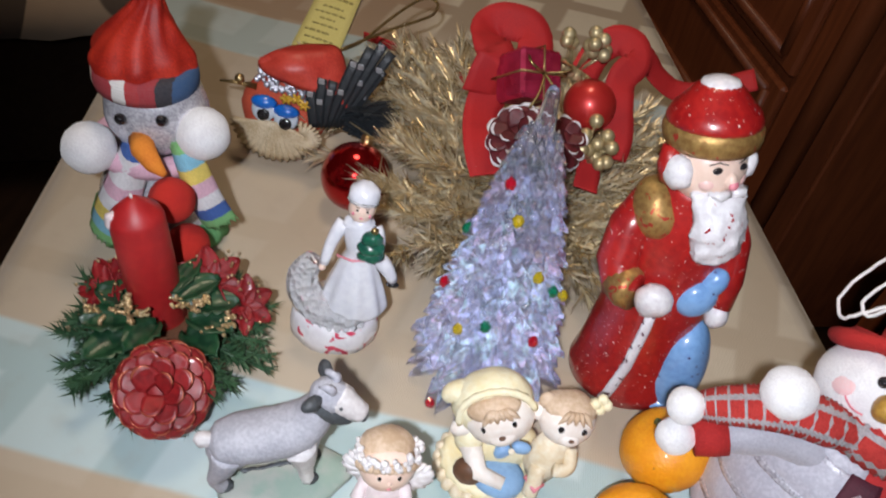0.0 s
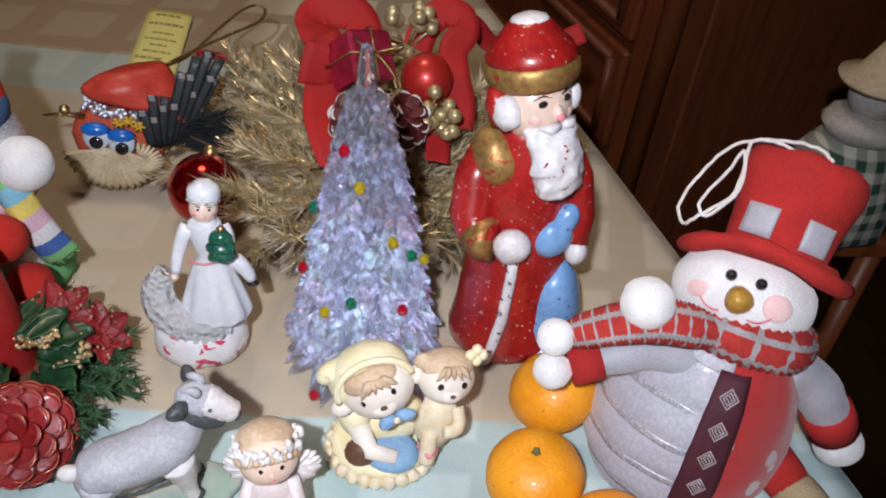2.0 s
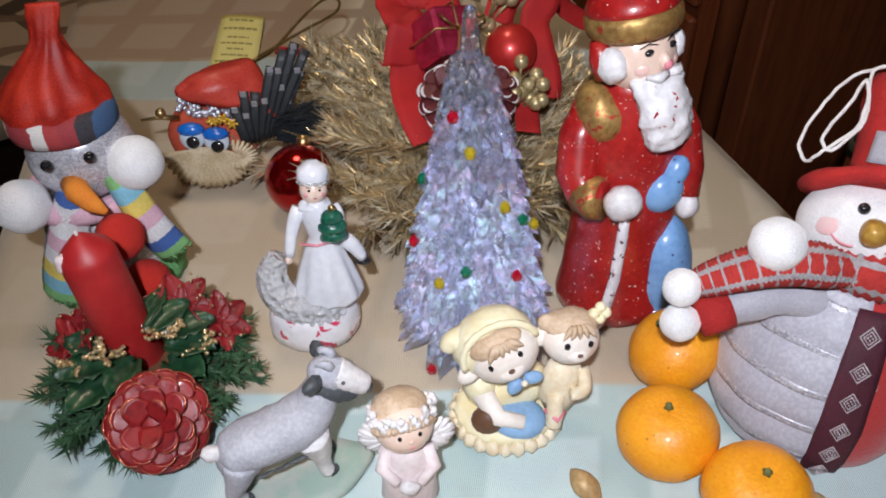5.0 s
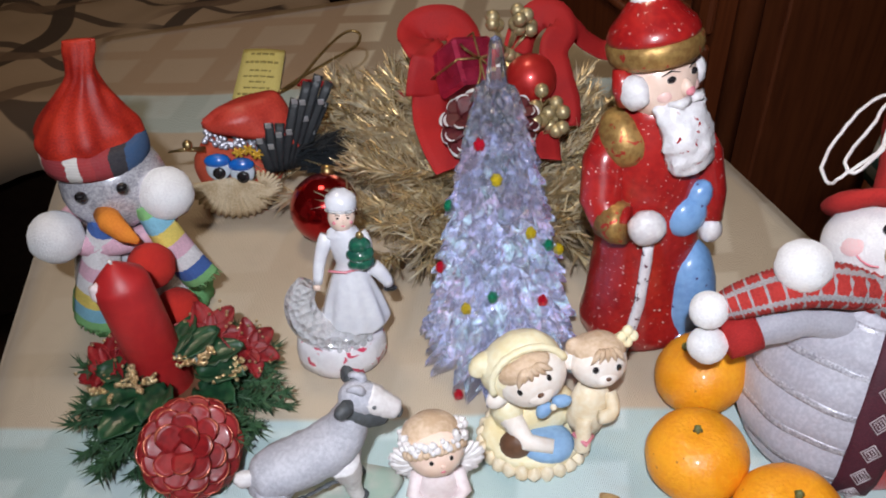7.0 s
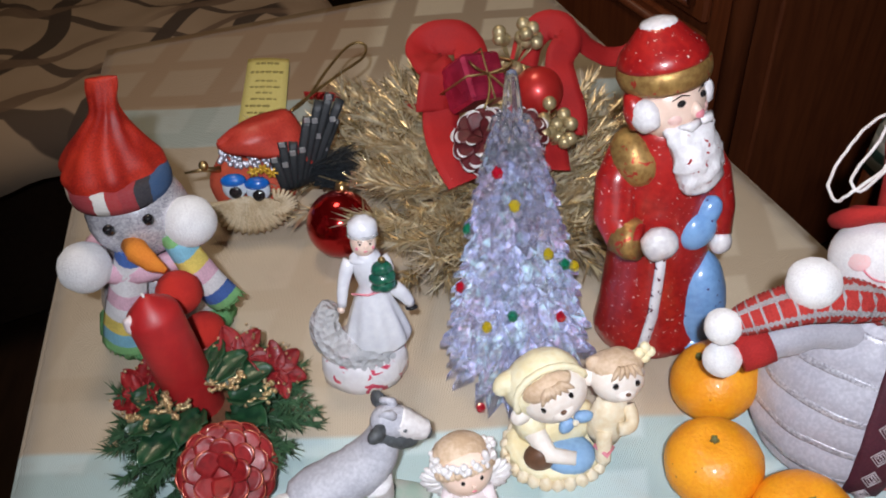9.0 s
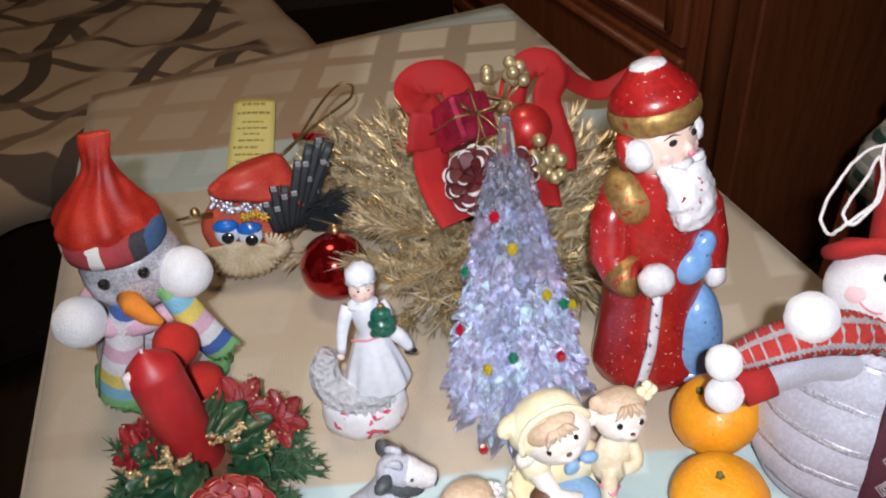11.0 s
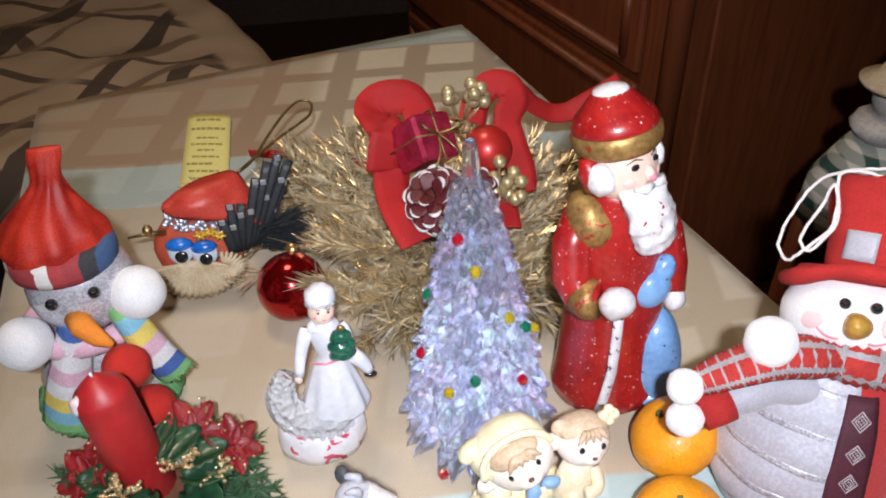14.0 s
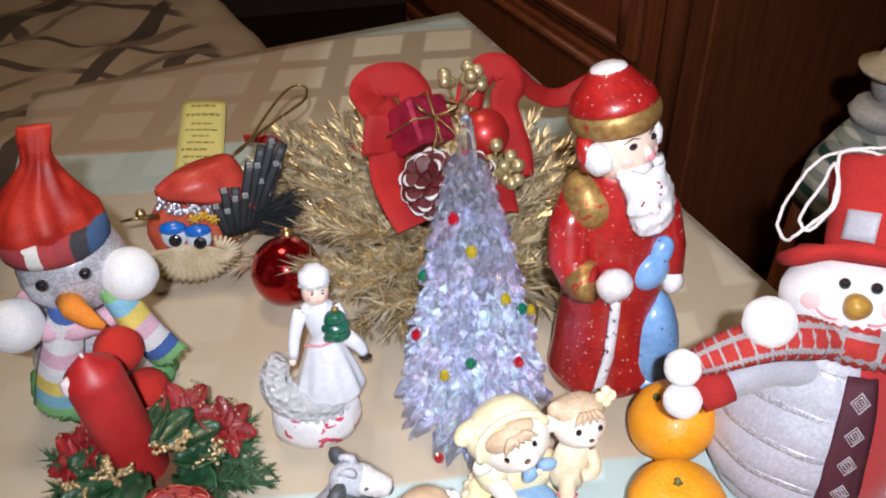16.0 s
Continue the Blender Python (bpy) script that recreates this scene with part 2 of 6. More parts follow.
STRING_WHITE = mat("white_string", (0.80, 0.76, 0.74), (0.66, 0.60, 0.58), 0.85, 0, 900, 90, 0.9)
CARROT = mat("carrot_felt", (0.82, 0.27, 0.03), (0.72, 0.20, 0.02), 0.85, 0, 700, 60, 0.6)
NOSE_GOLD = mat("mustard_nose", (0.52, 0.30, 0.05), (0.36, 0.18, 0.03), 0.45, 0.1, 300, 60, 0.4, 0.3)
BURLAP = mat("tan_sock", (0.45, 0.34, 0.20), (0.34, 0.25, 0.14), 0.9, 0, 700, 60, 0.8)
WALNUT = mat("pale_gold_shell", (0.55, 0.38, 0.18), (0.40, 0.25, 0.11), 0.5, 0.2, 260, 60, 0.6)
SHELL_CREAM = mat("cream_ball", (0.82, 0.76, 0.46), (0.80, 0.76, 0.60), 0.5, 0, 200, 30, 0.2)


def wood(name, c1, c2, axis_scale=(18.0, 18.0, 1.6), rough=0.42):
    m, nt, b = nodes_of(name)
    mp = nt.nodes.new("ShaderNodeMapping")
    mp.inputs["Scale"].default_value = axis_scale
    nt.links.new(coords(nt), mp.inputs["Vector"])
    grain = noise_node(nt, 3.0, 6.0, mp.outputs[0], 1.2)
    wide = noise_node(nt, 1.3, 2.0)
    f = step(nt, math_node(nt, "ADD", math_node(nt, "MULTIPLY", grain, 0.7), math_node(nt, "MULTIPLY", wide, 0.3)), 0.34, 0.66)
    nt.links.new(mix_colour(nt, f, c2, c1), b.inputs["Base Color"])
    b.inputs["Roughness"].default_value = rough
    add_bump(nt, b, grain, 0.15)
    return m


WOOD_BROWN = wood("cabinet_veneer", (0.245, 0.066, 0.022), (0.165, 0.042, 0.015))
WOOD_FLOOR = wood("floor_boards", (0.035, 0.018, 0.010), (0.022, 0.011, 0.006), (14.0, 1.5, 14.0))
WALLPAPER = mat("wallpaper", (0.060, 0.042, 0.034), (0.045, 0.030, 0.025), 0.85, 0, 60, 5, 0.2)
CEILING_WHITE = mat("ceiling_paint", (0.75, 0.72, 0.66), (0.70, 0.66, 0.60), 0.9, 0, 60, 5, 0.1)


def plaid_cloth():
    """Beige tablecloth with tan bands, pale squares and broad pale-teal stripes."""
    m, nt, b = nodes_of("plaid_tablecloth")
    sep = nt.nodes.new("ShaderNodeSeparateXYZ")
    nt.links.new(coords(nt), sep.inputs[0])
    x, y = sep.outputs[0], sep.outputs[1]
    warp = math_node(nt, "MULTIPLY_ADD", noise_node(nt, 5.0, 1.0), 0.016, -0.008)
    u = math_node(nt, "ADD", math_node(nt, "MULTIPLY_ADD", y, -0.21, x), warp)
    v = math_node(nt, "ADD", math_node(nt, "MULTIPLY_ADD", x, 0.05, y), warp)

    def bars(w, pitch, shift, width, soft=0.003):
        k = math_node(nt, "PINGPONG", math_node(nt, "SUBTRACT", w, shift), pitch / 2)
        return step(nt, math_node(nt, "MULTIPLY", k, -1.0), -width / 2 - soft, -width / 2 + soft)

    def inside(w, a, c):
        return math_node(nt, "MULTIPLY", step(nt, w, a - 0.003, a + 0.003), math_node(nt, "SUBTRACT", 1.0, step(nt, w, c - 0.003, c + 0.003)))

    bu, bv = bars(u, 0.1, -0.068 - 0.2, 0.032), bars(v, 0.092, 0.69, 0.026)
    lattice = math_node(nt, "MAXIMUM", bu, bv)
    zone = math_node(nt, "MULTIPLY", step(nt, u, -0.31, -0.25), step(nt, v, 0.50, 0.56))
    zone = math_node(nt, "MAXIMUM", zone, math_node(nt, "MULTIPLY", step(nt, u, 0.15, 0.16), 0.35))
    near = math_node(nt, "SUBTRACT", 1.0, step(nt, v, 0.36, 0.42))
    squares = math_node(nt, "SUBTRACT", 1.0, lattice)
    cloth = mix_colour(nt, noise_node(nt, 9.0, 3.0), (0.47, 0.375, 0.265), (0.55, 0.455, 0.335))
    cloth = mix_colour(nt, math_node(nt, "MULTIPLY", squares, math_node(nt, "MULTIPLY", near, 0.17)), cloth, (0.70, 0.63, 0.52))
    cloth = mix_colour(nt, math_node(nt, "MULTIPLY", squares, zone), cloth, (0.66, 0.57, 0.42))
    cloth = mix_colour(nt, math_node(nt, "MULTIPLY", lattice, math_node(nt, "MULTIPLY", zone, 0.7)), cloth, (0.36, 0.26, 0.16))
    tan = math_node(nt, "MULTIPLY", math_node(nt, "SUBTRACT", 1.0, step(nt, u, -0.215, -0.185)), step(nt, v, 0.48, 0.49))
    tan = math_node(nt, "MULTIPLY", tan, math_node(nt, "MULTIPLY_ADD", lattice, 0.35, 0.55))
    cloth = mix_colour(nt, tan, cloth, (0.36, 0.235, 0.135))
    teal = math_node(nt, "MAXIMUM", math_node(nt, "MAXIMUM", inside(v, -0.112, -0.016), inside(v, 0.395, 0.485)), inside(v, 0.775, 0.90))
    tealc = mix_colour(nt, math_node(nt, "MULTIPLY", squares, 0.55), (0.42, 0.57, 0.58), (0.66, 0.79, 0.80))
    # teal greys with distance: the near lamp's falloff painted into the cloth
    far_falloff_tint = step(nt, v, 0.2, 0.3)
    tealc = mix_colour(nt, math_node(nt, "MULTIPLY", far_falloff_tint, 0.5), tealc, (0.42, 0.43, 0.37))
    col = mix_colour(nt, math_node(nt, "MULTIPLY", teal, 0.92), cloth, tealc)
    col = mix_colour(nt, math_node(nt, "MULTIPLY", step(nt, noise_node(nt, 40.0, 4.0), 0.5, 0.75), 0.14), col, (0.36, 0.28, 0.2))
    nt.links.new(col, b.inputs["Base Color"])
    b.inputs["Roughness"].default_value, b.inputs["Sheen Weight"].default_value = 0.8, 0.15
    weave = nt.nodes.new("ShaderNodeTexWave")
    weave.inputs["Scale"].default_value = 260.0
    nt.links.new(coords(nt), weave.inputs["Vector"])
    h = math_node(nt, "ADD", weave.outputs["Fac"], math_node(nt, "MULTIPLY", noise_node(nt, 14.0, 4.0), 6.0))
    add_bump(nt, b, h, 0.35, 0.0012)
    return m


def bed_cloth():
    m, nt, b = nodes_of("printed_bedspread")
    col = mix_colour(nt, noise_node(nt, 6.0, 3.0), (0.47, 0.34, 0.23), (0.57, 0.43, 0.31))
    sep = nt.nodes.new("ShaderNodeSeparateXYZ")
    nt.links.new(coords(nt), sep.inputs[0])
    inner = math_node(nt, "SUBTRACT", 1.0, step(nt, sep.outputs[0], 0.63, 0.66))
    for turn, scale, wild, lo, ink in ((0.5, 1.3, 6.0, 0.86, (0.060, 0.042, 0.034)), (-0.7, 1.9, 5.0, 0.92, (0.10, 0.07, 0.055)), (1.4, 1.6, 8.0, 0.90, (0.24, 0.16, 0.11))):
        mp = nt.nodes.new("ShaderNodeMapping")
        mp.inputs["Rotation"].default_value = (0, 0, turn)
        nt.links.new(coords(nt), mp.inputs["Vector"])
        w = nt.nodes.new("ShaderNodeTexWave")
        w.inputs["Scale"].default_value, w.inputs["Distortion"].default_value = scale, wild
        w.inputs["Detail"].default_value, w.inputs["Detail Scale"].default_value = 1.0, 1.6
        nt.links.new(mp.outputs[0], w.inputs["Vector"])
        fade = step(nt, noise_node(nt, 3.0, 2.0), 0.28, 0.40)
        f = math_node(nt, "MULTIPLY", math_node(nt, "MULTIPLY", step(nt, w.outputs["Fac"], lo, lo + 0.03), fade), inner)
        col = mix_colour(nt, math_node(nt, "MULTIPLY", f, 0.9), col, ink)
    nt.links.new(col, b.inputs["Base Color"])
    b.inputs["Roughness"].default_value = 0.85
    add_bump(nt, b, noise_node(nt, 20.0, 4.0), 0.4, 0.004)
    return m


def crystal(name, colour, rough, glow=0.0, glow_colour=(0.45, 0.5, 1.0), height=0.25, facets=0.0, clear=0.88):
    """Clear acrylic; surface emission stands in for the lamp inside a lit tree, strongest above its foot."""
    m, nt, b = nodes_of(name)
    b.inputs["Base Color"].default_value = (*colour, 1)
    b.inputs["Roughness"].default_value = rough
    b.inputs["Transmission Weight"].default_value = clear
    b.inputs["Coat Weight"].default_value, b.inputs["Coat Roughness"].default_value = 1.0, 0.04
    b.inputs["IOR"].default_value = 1.49
    if facets:
        v = nt.nodes.new("ShaderNodeTexVoronoi")
        v.inputs["Scale"].default_value = facets
        nt.links.new(coords(nt), v.inputs["Vector"])
        add_bump(nt, b, v.outputs["Distance"], 0.9, 0.004)
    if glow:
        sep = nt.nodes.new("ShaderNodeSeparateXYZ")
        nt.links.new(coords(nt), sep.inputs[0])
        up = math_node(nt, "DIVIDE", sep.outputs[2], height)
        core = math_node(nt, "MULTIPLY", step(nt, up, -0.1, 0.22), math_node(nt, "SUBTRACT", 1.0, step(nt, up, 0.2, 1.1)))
        # random bright emission specks stand in for glints on the facets
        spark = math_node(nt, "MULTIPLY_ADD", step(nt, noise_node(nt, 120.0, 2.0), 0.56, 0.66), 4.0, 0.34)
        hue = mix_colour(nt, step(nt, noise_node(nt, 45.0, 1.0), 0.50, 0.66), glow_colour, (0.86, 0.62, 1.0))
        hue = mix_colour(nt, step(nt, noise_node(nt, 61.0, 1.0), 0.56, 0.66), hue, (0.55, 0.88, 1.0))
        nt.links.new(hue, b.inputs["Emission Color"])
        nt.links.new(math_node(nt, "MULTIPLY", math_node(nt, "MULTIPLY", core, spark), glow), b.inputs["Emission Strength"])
    return m


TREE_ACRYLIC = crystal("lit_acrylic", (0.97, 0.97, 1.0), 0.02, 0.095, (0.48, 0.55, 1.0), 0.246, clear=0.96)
CLEAR_CRYSTAL = crystal("clear_crystal", (0.95, 0.96, 0.99), 0.04, facets=230.0, clear=0.52)
ICE_BEADS = glitter("ice_beads", (0.84, 0.82, 0.86), (0.46, 0.45, 0.50), 800, 0.35, 0.22)
TINSEL = mat("gold_tinsel", (0.82, 0.68, 0.43), (0.56, 0.44, 0.25), 0.28, 0.8, 300, 30, 0.0)
# paler copy of the tinsel: needles that catch the light, by colour
TINSEL_GLINT = mat("glint_tinsel", (0.90, 0.83, 0.64), (0.70, 0.61, 0.41), 0.32, 0.6, 300, 30, 0.0)
CLOTH, BED = plaid_cloth(), bed_cloth()


def gem_material(name, c):
    m, nt, b = nodes_of(name)
    b.inputs["Base Color"].default_value = (*c, 1)
    b.inputs["Roughness"].default_value, b.inputs["Coat Weight"].default_value = 0.06, 1.0
    b.inputs["Transmission Weight"].default_value = 0.45
    return m


GEMS = {"red": gem_material("ruby_gem", (0.55, 0.01, 0.03)), "yellow": gem_material("yellow_gem", (0.62, 0.46, 0.02)), "green": gem_material("green_gem", (0.01, 0.22, 0.11))}


# ---- shaping ----
class Geo:
    """Collects vertices and faces for one mesh, with a material slot for each face."""

    def __init__(self):
        self.v, self.f, self.m, self.s, self.x = [], [], [], [], Matrix()

    def add(self, verts, faces, mi=0, smooth=True):
        n = len(self.v)
        self.v += [self.x @ Vector(p) for p in verts]
        self.f += [tuple(n + i for i in f) for f in faces]
        self.m += [mi] * len(faces)
        self.s += [smooth] * len(faces)
        return self

    def rings(self, rings, mi=0, smooth=True, closed=True, caps=True):
        k = len(rings[0])
        verts = [p for r in rings for p in r]
        faces = []
        for i in range(len(rings) - 1):
            for j in range(k if closed else k - 1):
                a, b = i * k + j, i * k + (j + 1) % k
                faces.append((a, b, b + k, a + k))
        if caps:
            faces.append(tuple(range(k))[::-1])
            faces.append(tuple(range((len(rings) - 1) * k, len(rings) * k)))
        return self.add(verts, faces, mi, smooth)

    def ball(self, c, r, mi=0, seg=18, n=11, rot=None, lump=0.0, freq=60.0, smooth=True):
        rx, ry, rz = (r, r, r) if isinstance(r, (int, float)) else r
        c, rings = Vector(c), []
        for i in range(n + 1):
            a = math.pi * (i / n) if 0 < i < n else (0.02 if i == 0 else math.pi - 0.02)
            ring = []
            for j in range(seg):
                t = 2 * math.pi * j / seg
                p = Vector((rx * math.sin(a) * math.cos(t), ry * math.sin(a) * math.sin(t), -rz * math.cos(a)))
                if rot:
                    p = rot @ p
                if lump:
                    p *= 1 + lump * noise.noise((p + c) * freq)
                ring.append(c + p)
            rings.append(ring)
        return self.rings(rings, mi, smooth)

    def lathe(self, prof, c=(0, 0, 0), seg=28, mi=0, rot=None, smooth=True, squash=1.0, wave=0.0, waves=0):
        c, rings = Vector(c), []
        for r, z in prof:
            ring = []
            for j in range(seg):
                t = 2 * math.pi * j / seg
                q = r * (1 + wave * math.cos(waves * t))
                p = Vector((q * math.cos(t), q * squash * math.sin(t), z))
                ring.append(c + (rot @ p if rot else p))
            rings.append(ring)
        return self.rings(rings, mi, smooth)

    def loft(self, sections, seg=28, mi=0, lump=0.0, freq=40.0):
        rings = []
        for x, y, z, rx, ry in sections:
            ring = []
            for j in range(seg):
                t = 2 * math.pi * j / seg
                p = Vector((x + rx * math.cos(t), y + ry * math.sin(t), z))
                k = 1 + lump * noise.noise(p * freq)
                ring.append(Vector((x + rx * k * math.cos(t), y + ry * k * math.sin(t), z)))
            rings.append(ring)
        return self.rings(rings, mi)

    def tube(self, pts, rad, seg=10, mi=0, flat=1.0, smooth=True):
        pts = [Vector(p) for p in pts]
        rad = rad if isinstance(rad, (list, tuple)) else [rad] * len(pts)
        rings, side = [], None
        for i, p in enumerate(pts):
            d = (pts[min(i + 1, len(pts) - 1)] - pts[max(i - 1, 0)]).normalized()
            if side is None:
                side = d.cross(Vector((0, 0, 1))) if abs(d.z) < 0.9 else d.cross(Vector((0, 1, 0)))
            side = (side - d * side.dot(d)).normalized()
            up = d.cross(side)
            rings.append([p + (side * math.cos(2 * math.pi * j / seg) + up * flat * math.sin(2 * math.pi * j / seg)) * rad[i] for j in range(seg)])
        return self.rings(rings, mi, smooth)

    def needle(self, p, d, w, mi=0):
        p, d = Vector(p), Vector(d)
        s = d.orthogonal().normalized() * w
        t = d.normalized().cross(s)
        base = [p + s, p - s * 0.5 + t * 0.87, p - s * 0.5 - t * 0.87]
        return self.add(base + [p + d], [(0, 1, 3), (1, 2, 3), (2, 0, 3), (2, 1, 0)], mi, False)

    def box(self, c, size, mi=0, bevel=0.0, rot=None):
        c = Vector(c)
        hx, hy, hz = (v / 2 for v in size)
        b = min(bevel, hx * 0.9, hy * 0.9, hz * 0.9)
        verts, faces, at = [], [], {}
        for sx in (-1, 1):
            for sy in (-1, 1):
                for sz in (-1, 1):
                    for ax in range(3):
                        q = [sx * (hx - b), sy * (hy - b), sz * (hz - b)]
                        q[ax] = (sx * hx, sy * hy, sz * hz)[ax]
                        at[(sx, sy, sz, ax)] = len(verts)
                        p = Vector(q)
                        verts.append(c + (rot @ p if rot else p))
        for ax in range(3):
            o = [i for i in range(3) if i != ax]
            for s in (-1, 1):
                f = []
                for a, d in ((-1, -1), (1, -1), (1, 1), (-1, 1)):
                    k = [0, 0, 0]
                    k[ax], k[o[0]], k[o[1]] = s, a, d
                    f.append(at[(*k, ax)])
                faces.append(tuple(f))
        if b:
            for ax in range(3):
                o = [i for i in range(3) if i != ax]
                for a in (-1, 1):
                    for d in (-1, 1):
                        k0, k1 = [0, 0, 0], [0, 0, 0]
                        k0[ax], k1[ax] = -1, 1
                        k0[o[0]] = k1[o[0]] = a
                        k0[o[1]] = k1[o[1]] = d
                        faces.append((at[(*k0, o[0])], at[(*k1, o[0])], at[(*k1, o[1])], at[(*k0, o[1])]))
            for sx in (-1, 1):
                for sy in (-1, 1):
                    for sz in (-1, 1):
                        faces.append(tuple(at[(sx, sy, sz, ax)] for ax in range(3)))
        return self.add(verts, faces, mi, False)

    def sheet(self, fn, nu, nv, thick, mi=0, smooth=True):
        """A curved sheet with thickness; fn(u, v) gives places for u, v from 0 to 1."""
        g = [[Vector(fn(i / nu, j / nv)) for j in range(nv + 1)] for i in range(nu + 1)]
        top, low = [], []
        for i in range(nu + 1):
            for j in range(nv + 1):
                a = g[min(i + 1, nu)][j] - g[max(i - 1, 0)][j]
                b = g[i][min(j + 1, nv)] - g[i][max(j - 1, 0)]
                n = a.cross(b)
                n = n.normalized() if n.length > 1e-12 else Vector((0, 0, 1))
                top.append(g[i][j] + n * thick / 2)
                low.append(g[i][j] - n * thick / 2)
        k, m = nv + 1, len(top)
        faces = []
        for i in range(nu):
            for j in range(nv):
                a = i * k + j
                faces.append((a, a + k, a + k + 1, a + 1))
                faces.append((m + a, m + a + 1, m + a + k + 1, m + a + k))
        edge = [i * k for i in range(nu + 1)] + [nu * k + j for j in range(1, k)] + [i * k + nv for i in range(nu - 1, -1, -1)] + [j for j in range(nv - 1, 0, -1)]
        for a, b in zip(edge, edge[1:] + edge[:1]):
            faces.append((b, a, m + a, m + b))
        return self.add(top + low, faces, mi, smooth)

    def mesh(self, name, mats):
        me = bpy.data.meshes.new(name)
        me.from_pydata(self.v, [], self.f)
        for m in mats if isinstance(mats, (list, tuple)) else [mats]:
            me.materials.append(m)
        me.polygons.foreach_set("material_index", self.m)
        me.polygons.foreach_set("use_smooth", self.s)
        bm = bmesh.new()
        bm.from_mesh(me)
        bmesh.ops.recalc_face_normals(bm, faces=bm.faces)
        bm.to_mesh(me)
        bm.free()
        return me


def whole(name, geo, mats, at, label, category, group="", kind=""):
    """A thing that is one mesh."""
    ob = new(name, geo.mesh(name, mats))
    ob.matrix_world = at if isinstance(at, Matrix) else pose(*at)
    return tagged(ob, label, category, group, kind)


def thing(name, at, label, category, group="", kind=""):
    """An empty at a thing's base that carries its parts."""
    ob = new(name)
    ob.empty_display_size = 0.02
    ob.matrix_world = at if isinstance(at, Matrix) else pose(*at)
    return tagged(ob, label, category, group, kind)


def part(name, geo, mats, parent, label=""):
    ob = new(name, geo.mesh(name, mats))
    ob.parent = parent
    return tagged(ob, label)


def turned(rx=0, ry=0, rz=0):
    return Euler([radians(a) for a in (rx, ry, rz)]).to_matrix()


def bend(p0, p1, p2, n=8):
    p0, p1, p2 = Vector(p0), Vector(p1), Vector(p2)
    return [p0.lerp(p1, i / n).lerp(p1.lerp(p2, i / n), i / n) for i in range(n + 1)]


rnd = random.Random(7)


def smooth_line(key, n=6):
    key, pts = [Vector(p) for p in key], []
    for i in range(len(key) - 1):
        a, b, c, d = key[max(i - 1, 0)], key[i], key[i + 1], key[min(i + 2, len(key) - 1)]
        for k in range(n):
            s = k / n
            pts.append(0.5 * (2 * b + (c - a) * s + (2 * a - 5 * b + 4 * c - d) * s * s + (3 * b - a - 3 * c + d) * s ** 3))
    return pts + [key[-1]]


def fine(rows, n=4):
    """Sections of a loft, made smooth by more sections between them."""
    rows, out = [np.array(r, float) for r in rows], []
    for i in range(len(rows) - 1):
        a, b, c, d = rows[max(i - 1, 0)], rows[i], rows[i + 1], rows[min(i + 2, len(rows) - 1)]
        for k in range(n):
            s = k / n
            out.append(0.5 * (2 * b + (c - a) * s + (2 * a - 5 * b + 4 * c - d) * s * s + (3 * b - a - 3 * c + d) * s ** 3))
    return [tuple(float(v) for v in r) for r in out + [rows[-1]]]

# ---- room ----
FLOOR = -0.75


def slab(name, c, size, m, label, category, bevel=0.0, rz=0.0):
    return whole(name, Geo().box((0, 0, 0), size, 0, bevel), m, (*c, 0, 0, rz), label, category, kind="structure")


slab("floor", (0, 0.3, FLOOR - 0.05), (5.2, 5.6, 0.1), WOOD_FLOOR, "dark brown wooden floor of the room", "floor")
slab("ceiling", (0, 0.3, 1.80), (5.2, 5.6, 0.1), CEILING_WHITE, "plain pale painted ceiling of the room", "ceiling")
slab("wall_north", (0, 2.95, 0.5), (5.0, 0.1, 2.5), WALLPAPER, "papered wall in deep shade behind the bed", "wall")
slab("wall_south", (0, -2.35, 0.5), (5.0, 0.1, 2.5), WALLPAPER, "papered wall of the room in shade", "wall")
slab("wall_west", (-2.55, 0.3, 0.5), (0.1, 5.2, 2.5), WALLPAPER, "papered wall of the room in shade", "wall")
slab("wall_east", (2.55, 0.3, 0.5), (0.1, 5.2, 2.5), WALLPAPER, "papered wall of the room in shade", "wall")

# ---- table and cloth ----
CORNERS = [Vector(p) for p in ((-0.27, -0.46, 0), (0.44, -0.46, 0), (0.172, 0.834, 0), (-0.425, 0.68, 0))]


def on_table(u, v):
    a, b, c, d = CORNERS
    return a.lerp(b, u).lerp(d.lerp(c, u), v)


